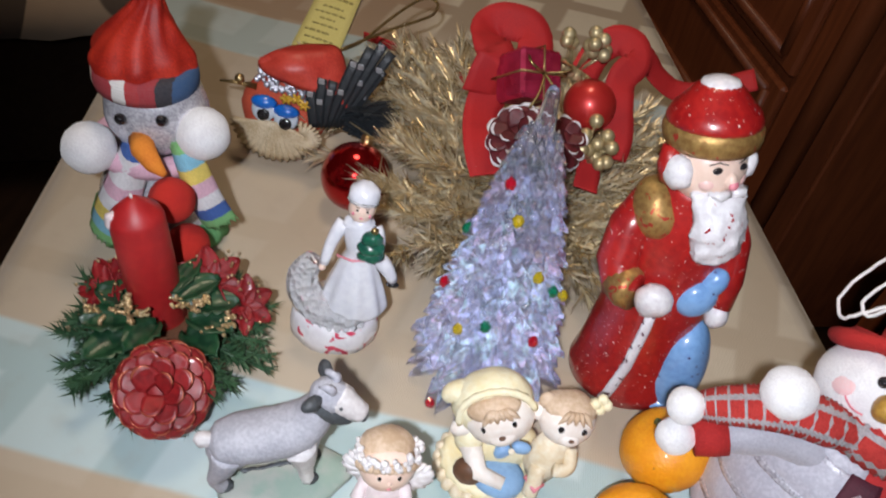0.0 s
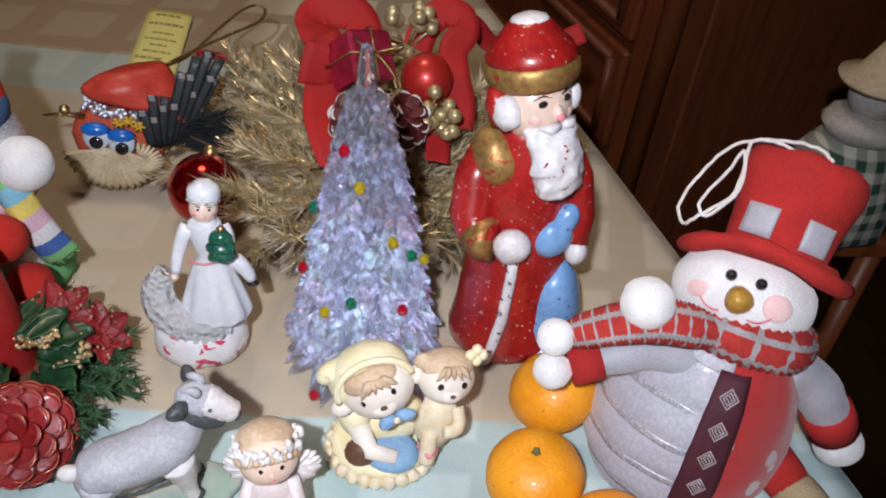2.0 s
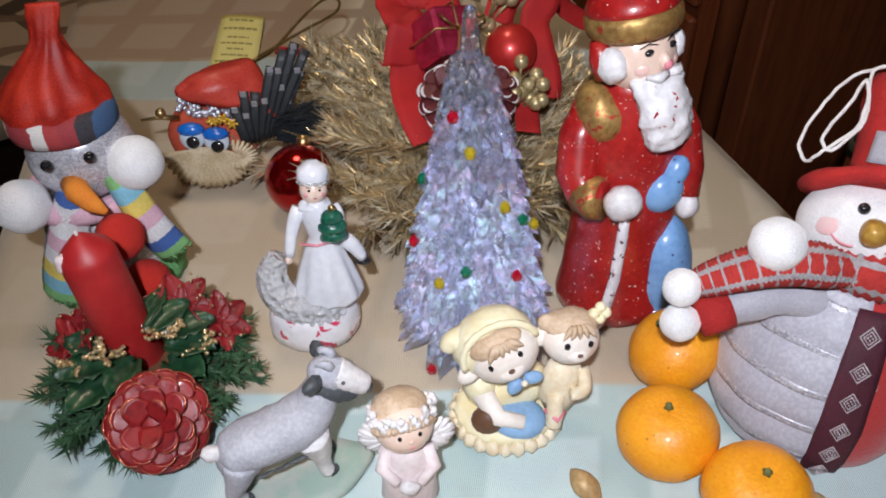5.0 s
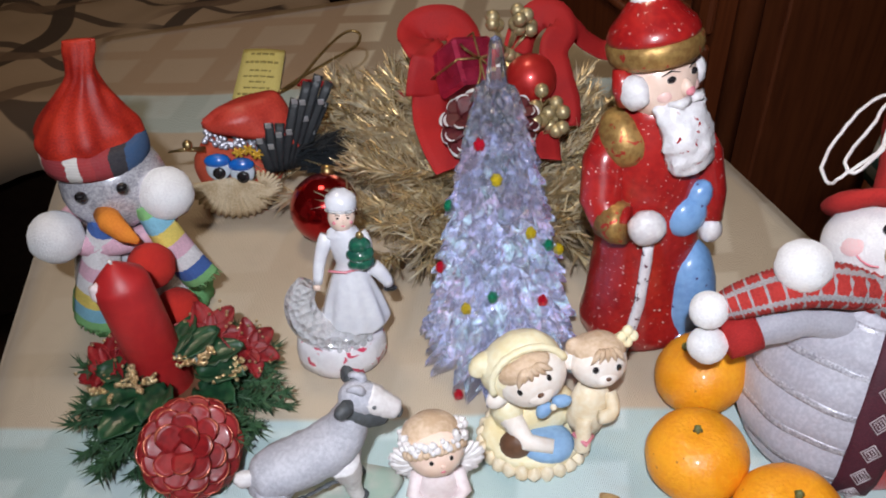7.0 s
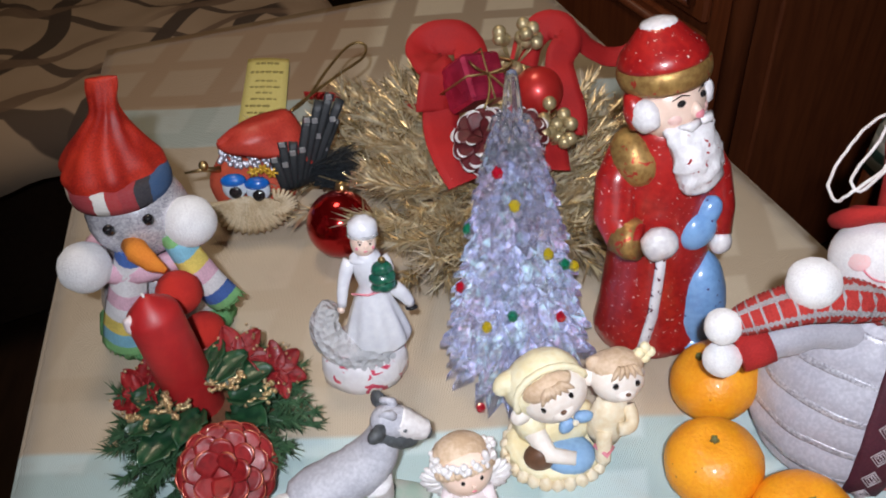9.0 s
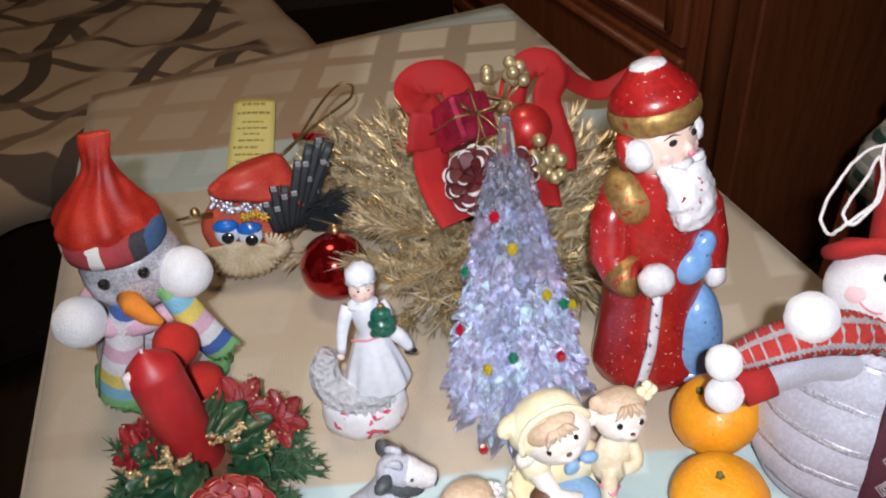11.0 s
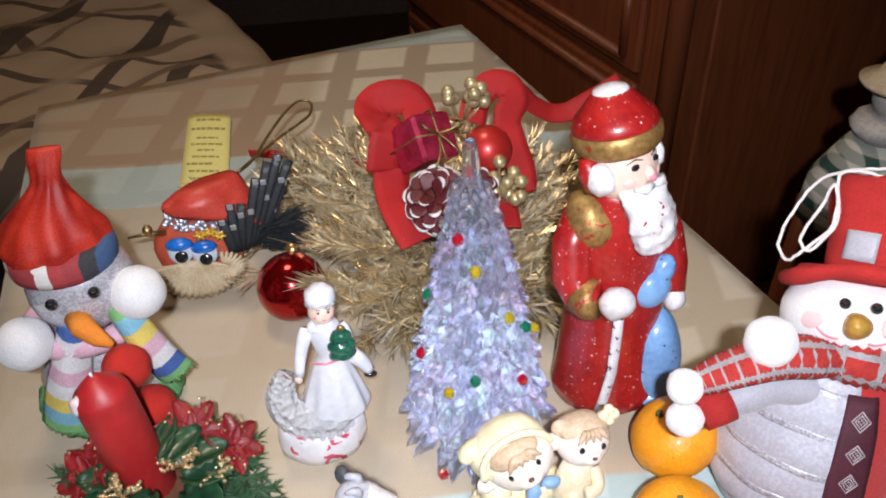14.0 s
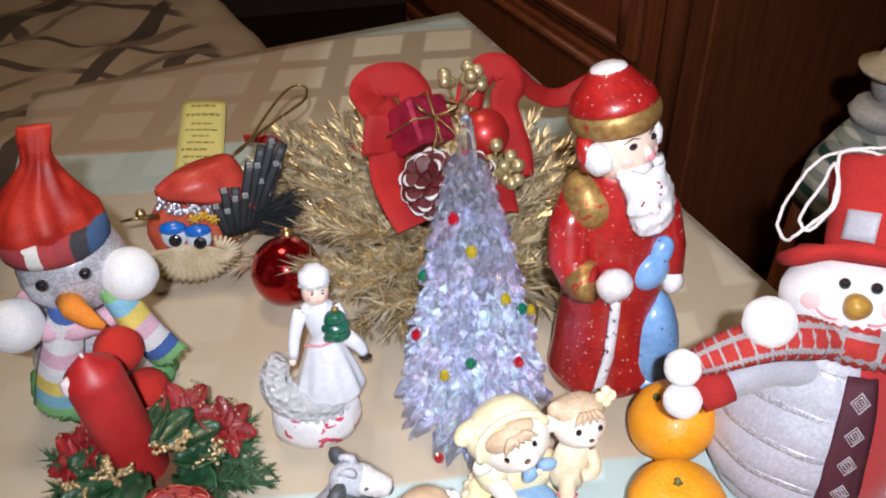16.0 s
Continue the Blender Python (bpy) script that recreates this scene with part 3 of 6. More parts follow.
def tablecloth():
    """One sheet: the top with faint creases, rounded over the rim and hanging in shallow folds."""
    g = Geo()
    n, drop = 40, [(0.0, 0.0), (0.003, 0.001), (0.005, 0.004), (0.006, 0.010), (0.006, 0.05), (0.005, 0.12), (0.004, 0.21), (0.003, 0.28)]

    def top(u, v):
        p = on_table(u, v)
        edge = min(u, 1 - u, v, 1 - v)
        p.z = -0.002 + (0.0025 * noise.noise(Vector((p.x * 9, p.y * 6, 0))) - 0.0015) * min(1, edge * 8)
        return p

    g.sheet(top, n, n, 0.002)
    rim = [(i / n, 0) for i in range(n)] + [(1, i / n) for i in range(n)] + [(1 - i / n, 1) for i in range(n)] + [(0, 1 - i / n) for i in range(n)]
    rings = []
    for out, down in drop:
        ring = []
        for k, (u, v) in enumerate(rim):
            p = on_table(u, v)
            sides = []
            if v == 0:
                sides.append(Vector((0, -1, 0)))
            if u == 1:
                sides.append(Vector((0.98, 0.2, 0)))
            if v == 1:
                sides.append(Vector((-0.25, 0.97, 0)))
            if u == 0:
                sides.append(Vector((-0.99, -0.13, 0)))
            o = sum(sides, Vector()).normalized()
            fold = 1 + 1.6 * (down / 0.28) * math.sin(k * 0.55 + 1.7 * math.sin(k * 0.13))
            ring.append(Vector((p.x, p.y, -0.002 - down)) + o * out * fold)
        rings.append(ring)
    g.rings(rings, 0, True, True, False)
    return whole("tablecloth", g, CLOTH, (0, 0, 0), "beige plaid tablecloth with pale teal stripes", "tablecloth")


def table():
    t = thing("table", (0, 0.15, FLOOR), "wooden table under a plaid tablecloth", "table")
    g = Geo()
    quad = [on_table(u, v) * 0.995 - Vector((0, 0.15, FLOOR)) for u, v in ((0.01, 0.01), (0.99, 0.01), (0.99, 0.99), (0.01, 0.99))]
    g.rings([[p - Vector((0, 0, 0.034)) for p in quad], [p - Vector((0, 0, 0.006)) for p in quad]], 0, False)
    part("tabletop", g, WOOD_BROWN, t)
    for u, v in ((0.08, 0.05), (0.92, 0.05), (0.92, 0.95), (0.08, 0.95)):
        p = on_table(u, v)
        part("leg", Geo().box((p.x, p.y - 0.15, 0.358), (0.05, 0.05, 0.716), 0, 0.004), WOOD_BROWN, t)


table()
tablecloth()


def cabinet():
    """Sideboard of brown veneer: drawers with moulded fronts on its face, a plain end panel."""
    t = thing("cabinet", (0.56, 0.88, FLOOR, 0, 0, 15), "dark brown veneered cabinet with moulded drawer fronts", "cabinet")
    h = 1.9
    part("body", Geo().box((0.45, 0.62, h / 2), (0.90, 1.24, h), 0, 0.004), WOOD_BROWN, t)
    part("corner_post", Geo().tube([(0.0, 0.0, 0.0), (0.0, 0.0, h)], 0.022, 14), WOOD_BROWN, t)
    part("side_panel", Geo().box((0.47, -0.006, h / 2), (0.80, 0.012, h - 0.1), 0, 0.004), WOOD_BROWN, t)
    for k in range(6):
        z = 0.12 + 0.225 * k
        d = part("drawer", Geo().box((-0.009, 0.64, z + 0.105), (0.018, 1.12, 0.205), 0, 0.006), WOOD_BROWN, t)
        g = Geo()
        for y0, y1, z0, z1 in ((0.12, 1.16, z + 0.03, z + 0.03), (0.12, 1.16, z + 0.18, z + 0.18), (0.12, 0.12, z + 0.03, z + 0.18), (1.16, 1.16, z + 0.03, z + 0.18)):
            g.tube([(-0.019, y0, z0), (-0.019, y1, z1)], 0.010, 8)
        part("moulding", g, WOOD_BROWN, d)


cabinet()


def bed():
    t = thing("bed", (-1.085, 1.68, FLOOR, 0, 0, 21), "bed with a printed beige and brown bedspread", "bed")
    part("base", Geo().box((0, 0.06, 0.21), (1.50, 1.56, 0.42), 0, 0.02), WOOD_FLOOR, t, "dark wooden bed base")

    def spread(u, v):
        x, y = -0.79 + 1.58 * u, -0.86 + 1.74 * v
        z = 0.50 + 0.035 * noise.noise(Vector((x * 3, y * 3, 1))) + 0.02 * noise.noise(Vector((x * 9, y * 7, 4)))
        e = min(u, 1 - u, v, 1 - v)
        return (x, y, z - 0.10 * max(0, 1 - e * 22) ** 2)

    part("bedspread", Geo().sheet(spread, 56, 56, 0.02), BED, t, "crumpled bedspread printed with brown strokes")


bed()


# ---- lit acrylic tree ----
def acrylic_tree():
    """Tiers of drooping faceted leaves round a clear cone, with a smooth rod for a tip."""
    H = 0.246
    t = thing("acrylic_christmas_tree", (0.032, 0.043, 0, 0, -1.2, 0), "clear acrylic light-up Christmas tree with coloured gems", "christmas tree")
    R = lambda z: 0.004 + 0.0535 * max(0.0, 1 - z / (H - 0.012)) ** 0.80
    g = Geo()
    g.lathe([(0.030, 0.0), (0.036, 0.004), (0.034, 0.012)] + [(R(z) * 0.60, z) for z in np.linspace(0.02, 0.20, 10)] + [(0.0078, 0.208), (0.0056, 0.226), (0.0042, 0.240), (0.0030, 0.2445), (0.0010, 0.246)], seg=11, smooth=False)
    z, k = 0.003, 0
    while z < 0.205:
        r = R(z)
        fall = 0.0085 + 0.0085 * (1 - z / H)
        n = max(6, int(2 * math.pi * r / (fall * 0.85)))
        for j in range(n):
            a = 2 * math.pi * (j + 0.5 * (k % 2)) / n + rnd.uniform(-0.09, 0.09)
            out, side = Vector((math.cos(a), math.sin(a), 0)), Vector((-math.sin(a), math.cos(a), 0))
            up = Vector((0, 0, 1))
            s = fall * rnd.uniform(0.85, 1.15)
            w = 2 * math.pi * r / n * rnd.uniform(0.48, 0.60)
            rt = r * rnd.uniform(0.94, 1.07)
            tip = out * (rt + s * 0.10) + up * (z - s * 0.10)
            nose = out * rt + up * (z + s * 0.28)
            ridge = out * (rt * 0.80) + up * (z + s * 0.95)
            root = out * (r * 0.45) + up * (z + s * 1.25)
            l, q = out * (rt * 0.78) + side * w + up * (z + s * 0.45), out * (rt * 0.78) - side * w + up * (z + s * 0.45)
            under = out * (rt * 0.62) + up * (z + s * 0.05)
            g.add([root, ridge, l, q, nose, tip, under], [(0, 2, 1), (0, 1, 3), (1, 2, 4), (1, 4, 3), (4, 2, 5), (4, 5, 3), (5, 2, 6), (5, 6, 3), (0, 6, 2), (0, 3, 6)], 0, k % 3 > 0)
        z += fall * 0.80
        k += 1
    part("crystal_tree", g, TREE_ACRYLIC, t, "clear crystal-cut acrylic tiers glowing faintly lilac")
    for colour, a, z in (("red", 234, 0.006), ("yellow", 262, 0.166), ("red", 303, 0.078), ("yellow", 235, 0.076), ("green", 322, 0.112), ("yellow", 345, 0.098), ("red", 232, 0.186), ("green", 258, 0.088), ("red", 196, 0.092), ("green", 188, 0.136), ("yellow", 300, 0.128)):
        s = 0.0047
        d = Geo()
        d.x = Matrix.Translation((R(z) * 1.04 * math.cos(radians(a)), R(z) * 1.04 * math.sin(radians(a)), z)) @ turned(0, 0, a).to_4x4() @ turned(0, 75, 0).to_4x4()
        d.lathe([(s * 0.25, -s * 0.9), (s, 0), (s * 0.72, s * 0.55), (s * 0.30, s * 0.75)], seg=7, smooth=False, squash=0.85)
        part("gem", d, GEMS[colour], t, colour + " faceted plastic gem")
    return t


acrylic_tree()


# ---- painted figures ----
def father_frost():
    """Hollow painted figure in a long red coat with a sack, one mesh."""
    g = Geo()
    RED, WHITE, GOLD, BLUE, SKIN, BLK, PINK, BRD, NOSE, STRAP = range(10)
    g.loft([(0, 0, 0, 0.043, 0.036), (0, 0, 0.003, 0.0465, 0.040), (0, 0, 0.012, 0.0465, 0.040), (0, 0, 0.03, 0.042, 0.037), (0, 0, 0.075, 0.037, 0.035), (0, 0.001, 0.10, 0.036, 0.034), (0, 0.002, 0.125, 0.036, 0.033), (0, 0.003, 0.15, 0.034, 0.031), (0, 0.004, 0.168, 0.029, 0.027), (0, 0.004, 0.182, 0.022, 0.022), (0, 0.004, 0.19, 0.020, 0.020)], 36, RED, 0.03, 45)
    # coat front: white fur edge, gold-brown turned edge
    g.tube([(-0.008, -0.034, 0.110), (-0.010, -0.037, 0.085), (-0.014, -0.040, 0.05), (-0.020, -0.040, 0.02), (-0.024, -0.038, 0.004)], [0.0036, 0.0040, 0.0042, 0.0042, 0.0045], 8, STRAP, 0.5)
    # sleeves with gold cuffs
    g.tube([(-0.024, 0.002, 0.168), (-0.033, -0.006, 0.150), (-0.037, -0.016, 0.128), (-0.033, -0.026, 0.117), (-0.024, -0.034, 0.118)], [0.012, 0.0145, 0.0145, 0.0135, 0.012], 14, RED)
    g.tube([(-0.035, -0.023, 0.119), (-0.028, -0.031, 0.117), (-0.024, -0.034, 0.118)], [0.0142, 0.0146, 0.0135], 14, GOLD)
    g.ball((-0.012, -0.039, 0.117), (0.0125, 0.010, 0.0125), WHITE, 14, 9, lump=0.12, freq=150)
    g.tube([(0.024, 0.002, 0.166), (0.033, -0.004, 0.146), (0.037, -0.012, 0.120), (0.034, -0.022, 0.104)], [0.012, 0.0130, 0.0115, 0.010], 14, RED)
    g.ball((0.036, -0.024, 0.098), (0.008, 0.009, 0.0105), WHITE, 12, 8, lump=0.15, freq=150)
    # gold shoulder cape patch
    g.ball((-0.0200, -0.003, 0.165), (0.0165, 0.0215, 0.0195), GOLD, 20, 12, turned(0, -20, 0), 0.10, 70)
    g.ball((0.021, -0.004, 0.166), (0.015, 0.017, 0.014), RED, 14, 9)
    # sack: swollen foot and gathered neck
    g.ball((0.026, -0.018, 0.038), (0.0215, 0.024, 0.048), BLUE, 20, 13, lump=0.12, freq=42)
    g.ball((0.025, -0.016, 0.008), (0.0235, 0.026, 0.010), BLUE, 18, 8)
    g.ball((0.018, -0.026, 0.112), (0.0140, 0.010, 0.015), BLUE, 16, 10, turned(0, 10, 0), 0.15, 60)
    g.ball((0.024, -0.022, 0.122), (0.009, 0.009, 0.016), BLUE, 14, 9, turned(0, 25, 0), 0.12, 60)
    # head turned to its left
    g.x = Matrix.Translation((0.001, -0.001, 0.203)) @ turned(-13, 0, 28).to_4x4() @ Matrix.Scale(0.95, 4)
    g.ball((0, 0, 0), (0.025, 0.024, 0.026), SKIN, 22, 14)
    g.ball((0, -0.023, -0.003), (0.0042, 0.0052, 0.0062), SKIN, 10, 7)
    g.ball((0.0005, -0.0262, -0.0048), (0.0036, 0.0030, 0.0034), NOSE, 10, 7)
    for s in (-1, 1):
        g.ball((s * 0.0092, -0.0212, 0.0045), (0.0036, 0.0022, 0.0024), BLK, 10, 7)
        g.tube([(s * 0.0040, -0.0236, 0.0085), (s * 0.0095, -0.0222, 0.0105), (s * 0.0150, -0.0190, 0.0080)], [0.0003, 0.0005, 0.0003], 6, BLK)
        g.ball((s * 0.0135, -0.0178, -0.0055), (0.0050, 0.0024, 0.0042), PINK, 14, 8, turned(0, 0, s * 36))
        g.ball((s * 0.0245, -0.002, -0.001), (0.0085, 0.013, 0.012), WHITE, 14, 9, lump=0.14, freq=140)
        g.tube([(s * 0.001, -0.0262, -0.0100), (s * 0.008, -0.0262, -0.0112), (s * 0.0145, -0.0225, -0.0095)], [0.0028, 0.0034, 0.0014], 8, WHITE)
    g.loft(fine([(0.001, -0.018, -0.063, 0.009, 0.005), (0.001, -0.021, -0.059, 0.015, 0.009), (0, -0.022, -0.048, 0.0185, 0.012), (0, -0.021, -0.036, 0.0190, 0.0135), (0, -0.017, -0.022, 0.0180, 0.0135), (0, -0.013, -0.012, 0.018, 0.0115), (0, -0.010, -0.009, 0.012, 0.008)]), 36, BRD, 0.24, 170)
    for i in range(9):
        q = Vector((-0.0165 + 0.0024 * i, -0.0325 + 0.00025 * (i - 4) ** 2, -0.034 - 0.006 * math.sin(i * 0.8)))
        g.tube([q, q + Vector((0.0022, -0.0006, 0.0024 * math.cos(i * 2.1))), q + Vector((0.0040, 0.0004, 0.0010 * math.sin(i * 3.0)))], [0.0007, 0.0013, 0.0005], 6, RED)
    # hat: gilt fur band, red crown, snow on top
    g.lathe([(0.020, 0.0125), (0.0270, 0.0125), (0.0300, 0.016), (0.0312, 0.021), (0.0310, 0.026), (0.0285, 0.030)], (0, 0.001, 0), 28, GOLD)
    g.lathe([(0.0295, 0.0275), (0.0298, 0.031), (0.0270, 0.037), (0.0210, 0.043), (0.0150, 0.050), (0.0105, 0.054)], (0, 0.001, 0), 28, RED)
    g.lathe([(0.0140, 0.050), (0.0110, 0.0545), (0.005, 0.0565), (0.001, 0.057)], (0, 0.001, 0), 18, WHITE)
    g.tube([(-0.026, 0.004, 0.014), (-0.0275, 0.004, 0.002), (-0.026, 0.006, -0.010)], [0.006, 0.007, 0.005], 10, RED)
    at = pose(0.1445, 0.066, 0, 0, -3.9, 0)
    return whole("father_frost_figurine", g, [RED_PAINT, WHITE_PAINT, GOLD_PAINT, BLUE_PAINT, SKIN_PAINT, BLACK_GLOSS, FACE_BLUSH, BEARD_PAINT, BLUSH, STRAP_PAINT], at, "glazed red coated winter grandfather figurine holding a blue sack", "figurine")


father_frost()


def snow_maiden():
    g = Geo()
    WHITE, FLOW, CRY, SKIN, GRN, BLK, GOLD, PINK = range(8)
    g.lathe([(0.029, 0), (0.0325, 0.002), (0.0330, 0.010), (0.0320, 0.020), (0.029, 0.027), (0.018, 0.030)], (0, 0, 0), 30, FLOW, squash=0.85, wave=0.02, waves=7)
    # crystal crescent that carries her, with a beaded lower rim
    pts = smooth_line([(-0.017, -0.002, 0.072), (-0.0235, -0.005, 0.060), (-0.021, -0.010, 0.046), (-0.011, -0.014, 0.036), (0.004, -0.016, 0.033), (0.018, -0.014, 0.034), (0.027, -0.008, 0.036)], 5)
    rad = [0.004 + 0.0070 * math.sin(math.pi * min(1, 0.08 + i / 30)) ** 0.7 for i in range(len(pts))]
    g.tube(pts, rad, 9, CRY, 1.15, False)
    for i in range(3, 29, 2):
        g.ball(pts[i] + Vector((-0.004 if i < 12 else 0, -0.007, -rad[i] * 0.72)), 0.0028, CRY, 8, 6, smooth=False)
    # folded skirt with a scalloped hem, bodice, fur collar
    rows = fine([(0.037, 0.0275, 0.0190), (0.044, 0.0268, 0.0186), (0.062, 0.0212, 0.0160), (0.078, 0.0150, 0.0120), (0.089, 0.0100, 0.0088), (0.098, 0.0120, 0.0095), (0.108, 0.0130, 0.0095), (0.114, 0.0095, 0.0080), (0.118, 0.0055, 0.0055)], 3)
    rings = []
    for z, rx, ry in rows:
        fold = 0.055 * max(0.0, min(1.0, (0.088 - z) / 0.03))
        rings.append([Vector((0.0135 + 0.86 * rx * (1 + fold * math.cos(9 * q)) * math.cos(q), -0.003 + ry * (1 + fold * math.cos(9 * q)) * math.sin(q), z + (0.0022 * math.cos(9 * q) if z < 0.040 else 0))) for q in [2 * math.pi * j / 54 for j in range(54)]])
    g.rings(rings, WHITE)
    g.ball((0.012, -0.002, 0.113), (0.0105, 0.0090, 0.0042), WHITE, 18, 9, lump=0.25, freq=220)
    keep = g.x
    g.x = Matrix.Translation((0.012, 0, 0.122)) @ turned(-18, 6, 8).to_4x4() @ Matrix.Translation((-0.012, 0, -0.122))
    g.ball((0.012, -0.001, 0.1245), (0.0090, 0.0090, 0.0100), SKIN, 18, 12)
    g.ball((0.012, 0.0012, 0.1335), (0.0108, 0.0108, 0.0095), WHITE, 20, 12, lump=0.12, freq=260)
    g.tube([(0.012 + 0.0098 * math.cos(radians(a)), 0.0006 + 0.0098 * math.sin(radians(a)), 0.1296) for a in range(180, 361, 12)], 0.0011, 6, CRY)
    for s in (-1, 1):
        g.ball((0.012 + s * 0.0034, -0.0093, 0.1258), (0.0010, 0.0007, 0.0008), BLK, 8, 6)
        g.tube([(0.012 + s * 0.0018, -0.0096, 0.1276), (0.012 + s * 0.0050, -0.0086, 0.1277)], 0.0003, 5, BLK)
        g.ball((0.012 + s * 0.0052, -0.0078, 0.1225), (0.0016, 0.0008, 0.0013), PINK, 8, 6)
    g.ball((0.0122, -0.0098, 0.1235), (0.0010, 0.0012, 0.0014), SKIN, 8, 6)
    g.ball((0.0122, -0.0094, 0.1205), (0.0015, 0.0007, 0.0006), PINK, 8, 6)
    g.x = keep
    g.tube(bend((0.0015, -0.001, 0.111), (-0.006, -0.007, 0.098), (-0.008, -0.013, 0.080), 8), [0.0050, 0.0052, 0.0050, 0.0047, 0.0044, 0.0042, 0.0040, 0.0036, 0.0032], 10, WHITE)
    g.ball((-0.009, -0.0135, 0.077), (0.0028, 0.0026, 0.0030), SKIN, 8, 6)
    g.tube(bend((0.0225, -0.001, 0.111), (0.031, -0.006, 0.099), (0.022, -0.016, 0.094), 8), [0.0050, 0.0052, 0.0050, 0.0047, 0.0044, 0.0042, 0.0040, 0.0036, 0.0032], 10, WHITE)
    g.tube([(0.000, -0.011, 0.0885), (0.011, -0.0135, 0.0880), (0.022, -0.0110, 0.0890)], 0.0009, 6, PINK)
    # rounded green tree in her arms, with a gilt tip
    for z, r in ((0.095, 0.0098), (0.102, 0.0098), (0.109, 0.0076)):
        g.ball((0.0225, -0.0110, z), (r, r * 0.75, 0.0058), GRN, 16, 9, lump=0.22, freq=180)
    g.ball((0.0235, -0.0110, 0.1165), (0.0028, 0.0022, 0.0026), GOLD, 8, 6)
    g.tube(bend((0.027, -0.003, 0.086), (0.036, -0.004, 0.078), (0.0395, -0.005, 0.068), 6), [0.005, 0.0056, 0.0056, 0.0052, 0.0048, 0.0042, 0.0036], 10, WHITE)
    g.ball((0.040, -0.006, 0.0655), (0.0050, 0.003, 0.0020), BLK, 10, 6)
    return whole("snow_maiden_figurine", g, [PORCELAIN, PORCELAIN_FLOWERS, CLEAR_CRYSTAL, SKIN_PAINT, GREEN_GLAZE, BLACK_GLOSS, GOLD_METAL, BLUSH], (-0.085, 0.050, 0), "white porcelain maiden figurine on a crystal crescent", "figurine")


snow_maiden()


def animal_children():
    """Two little bears of painted resin seated in a frilled basket, one mesh."""
    g = Geo()
    CREAM, YEL, TAN, BLUE, BRN, BLK, PINK, HAIR = range(8)
    for i in range(26):
        q = 2 * math.pi * i / 26
        g.ball((0.0335 * math.cos(q), 0.0290 * math.sin(q), 0.0055), (0.0048, 0.0048, 0.0056), CREAM, 10, 7, lump=0.25, freq=260)
    g.lathe([(0.030, 0), (0.033, 0.002), (0.032, 0.008), (0.026, 0.009)], (0, 0, 0), 40, CREAM, squash=0.86)
    g.lathe([(0.032, 0.006), (0.034, 0.010), (0.033, 0.014), (0.028, 0.016), (0.020, 0.012)], (0, 0, 0), 36, YEL, squash=0.84, wave=0.03, waves=18)
    g.ball((0.0, 0.008, 0.026), (0.028, 0.017, 0.022), YEL, 18, 11, lump=0.08)
    g.ball((-0.014, -0.016, 0.020), (0.0105, 0.009, 0.012), BRN, 14, 10, turned(20, 15, 0))
    g.ball((0.006, -0.014, 0.016), (0.018, 0.015, 0.010), BLUE, 16, 10, lump=0.1)
    g.tube([(-0.018, -0.004, 0.036), (-0.008, -0.020, 0.026), (0.008, -0.024, 0.025)], [0.008, 0.006, 0.0045], 10, TAN)
    g.ball((-0.018, -0.002, 0.038), (0.0105, 0.010, 0.012), YEL, 14, 9)
    # larger head under a yellow cap
    g.x = Matrix.Translation((-0.005, -0.004, 0.071)) @ turned(-22, -24, 10).to_4x4()
    g.ball((0, 0, 0), (0.0225, 0.020, 0.0200), TAN, 22, 14)
    g.ball((0, -0.0135, -0.0075), (0.0095, 0.0072, 0.0062), TAN, 14, 9)
    g.ball((0.0005, -0.0205, -0.0050), (0.0022, 0.0015, 0.0014), BRN, 10, 7)
    for s in (-1, 1):
        g.ball((s * 0.0090, -0.0168, 0.001), (0.0022, 0.0018, 0.0028), BLK, 10, 7)
        g.ball((s * 0.0245, -0.001, -0.004), (0.0085, 0.0040, 0.0062), TAN, 14, 8, turned(0, s * 20, 0))
    g.ball((-0.001, -0.0088, 0.0098), (0.0165, 0.0108, 0.0080), HAIR, 20, 12, lump=0.10, freq=150)
    for i in range(6):
        x = -0.006 + 0.0034 * i
        g.tube(bend((0.002 + x * 0.4, -0.0185, 0.0135), (x, -0.0205, 0.0095), (x * 1.35 - 0.001, -0.0190, 0.0045 + 0.0012 * (i % 2)), 6), [0.0012, 0.0022, 0.0024, 0.0022, 0.0018, 0.0012, 0.0004], 6, HAIR)
    # bonnet round the back of the head, with a gathered point and a rolled brim
    g.ball((-0.003, 0.0060, 0.0055), (0.0255, 0.0215, 0.0205), YEL, 28, 16, lump=0.05, freq=110)
    g.tube(smooth_line([(-0.018, 0.006, 0.014), (-0.026, 0.006, 0.016), (-0.031, 0.004, 0.013)], 4), [0.010, 0.0095, 0.0088, 0.0080, 0.0070, 0.0060, 0.0050, 0.0040, 0.0022], 12, YEL)
    brim = [(0.0235 * math.cos(radians(q)) - 0.001, -0.0060 - 0.0050 * math.sin(radians(q)), 0.0015 + 0.0200 * math.sin(radians(q))) for q in range(0, 181, 10)]
    g.tube(brim, [0.0022 + 0.0004 * (i % 2) for i in range(len(brim))], 8, YEL)
    for s in (-1, 1):
        g.ball((0.003 + s * 0.0060, -0.0135, -0.0185), (0.0060, 0.0038, 0.0042), BLUE, 12, 8, turned(0, s * 25, 0), 0.15, 120)
    g.ball((0.003, -0.0160, -0.0185), 0.0022, CREAM, 10, 7)
    # smaller bear beside it
    g.x = Matrix.Translation((0.031, -0.004, 0.006)) @ turned(0, 4, 8).to_4x4()
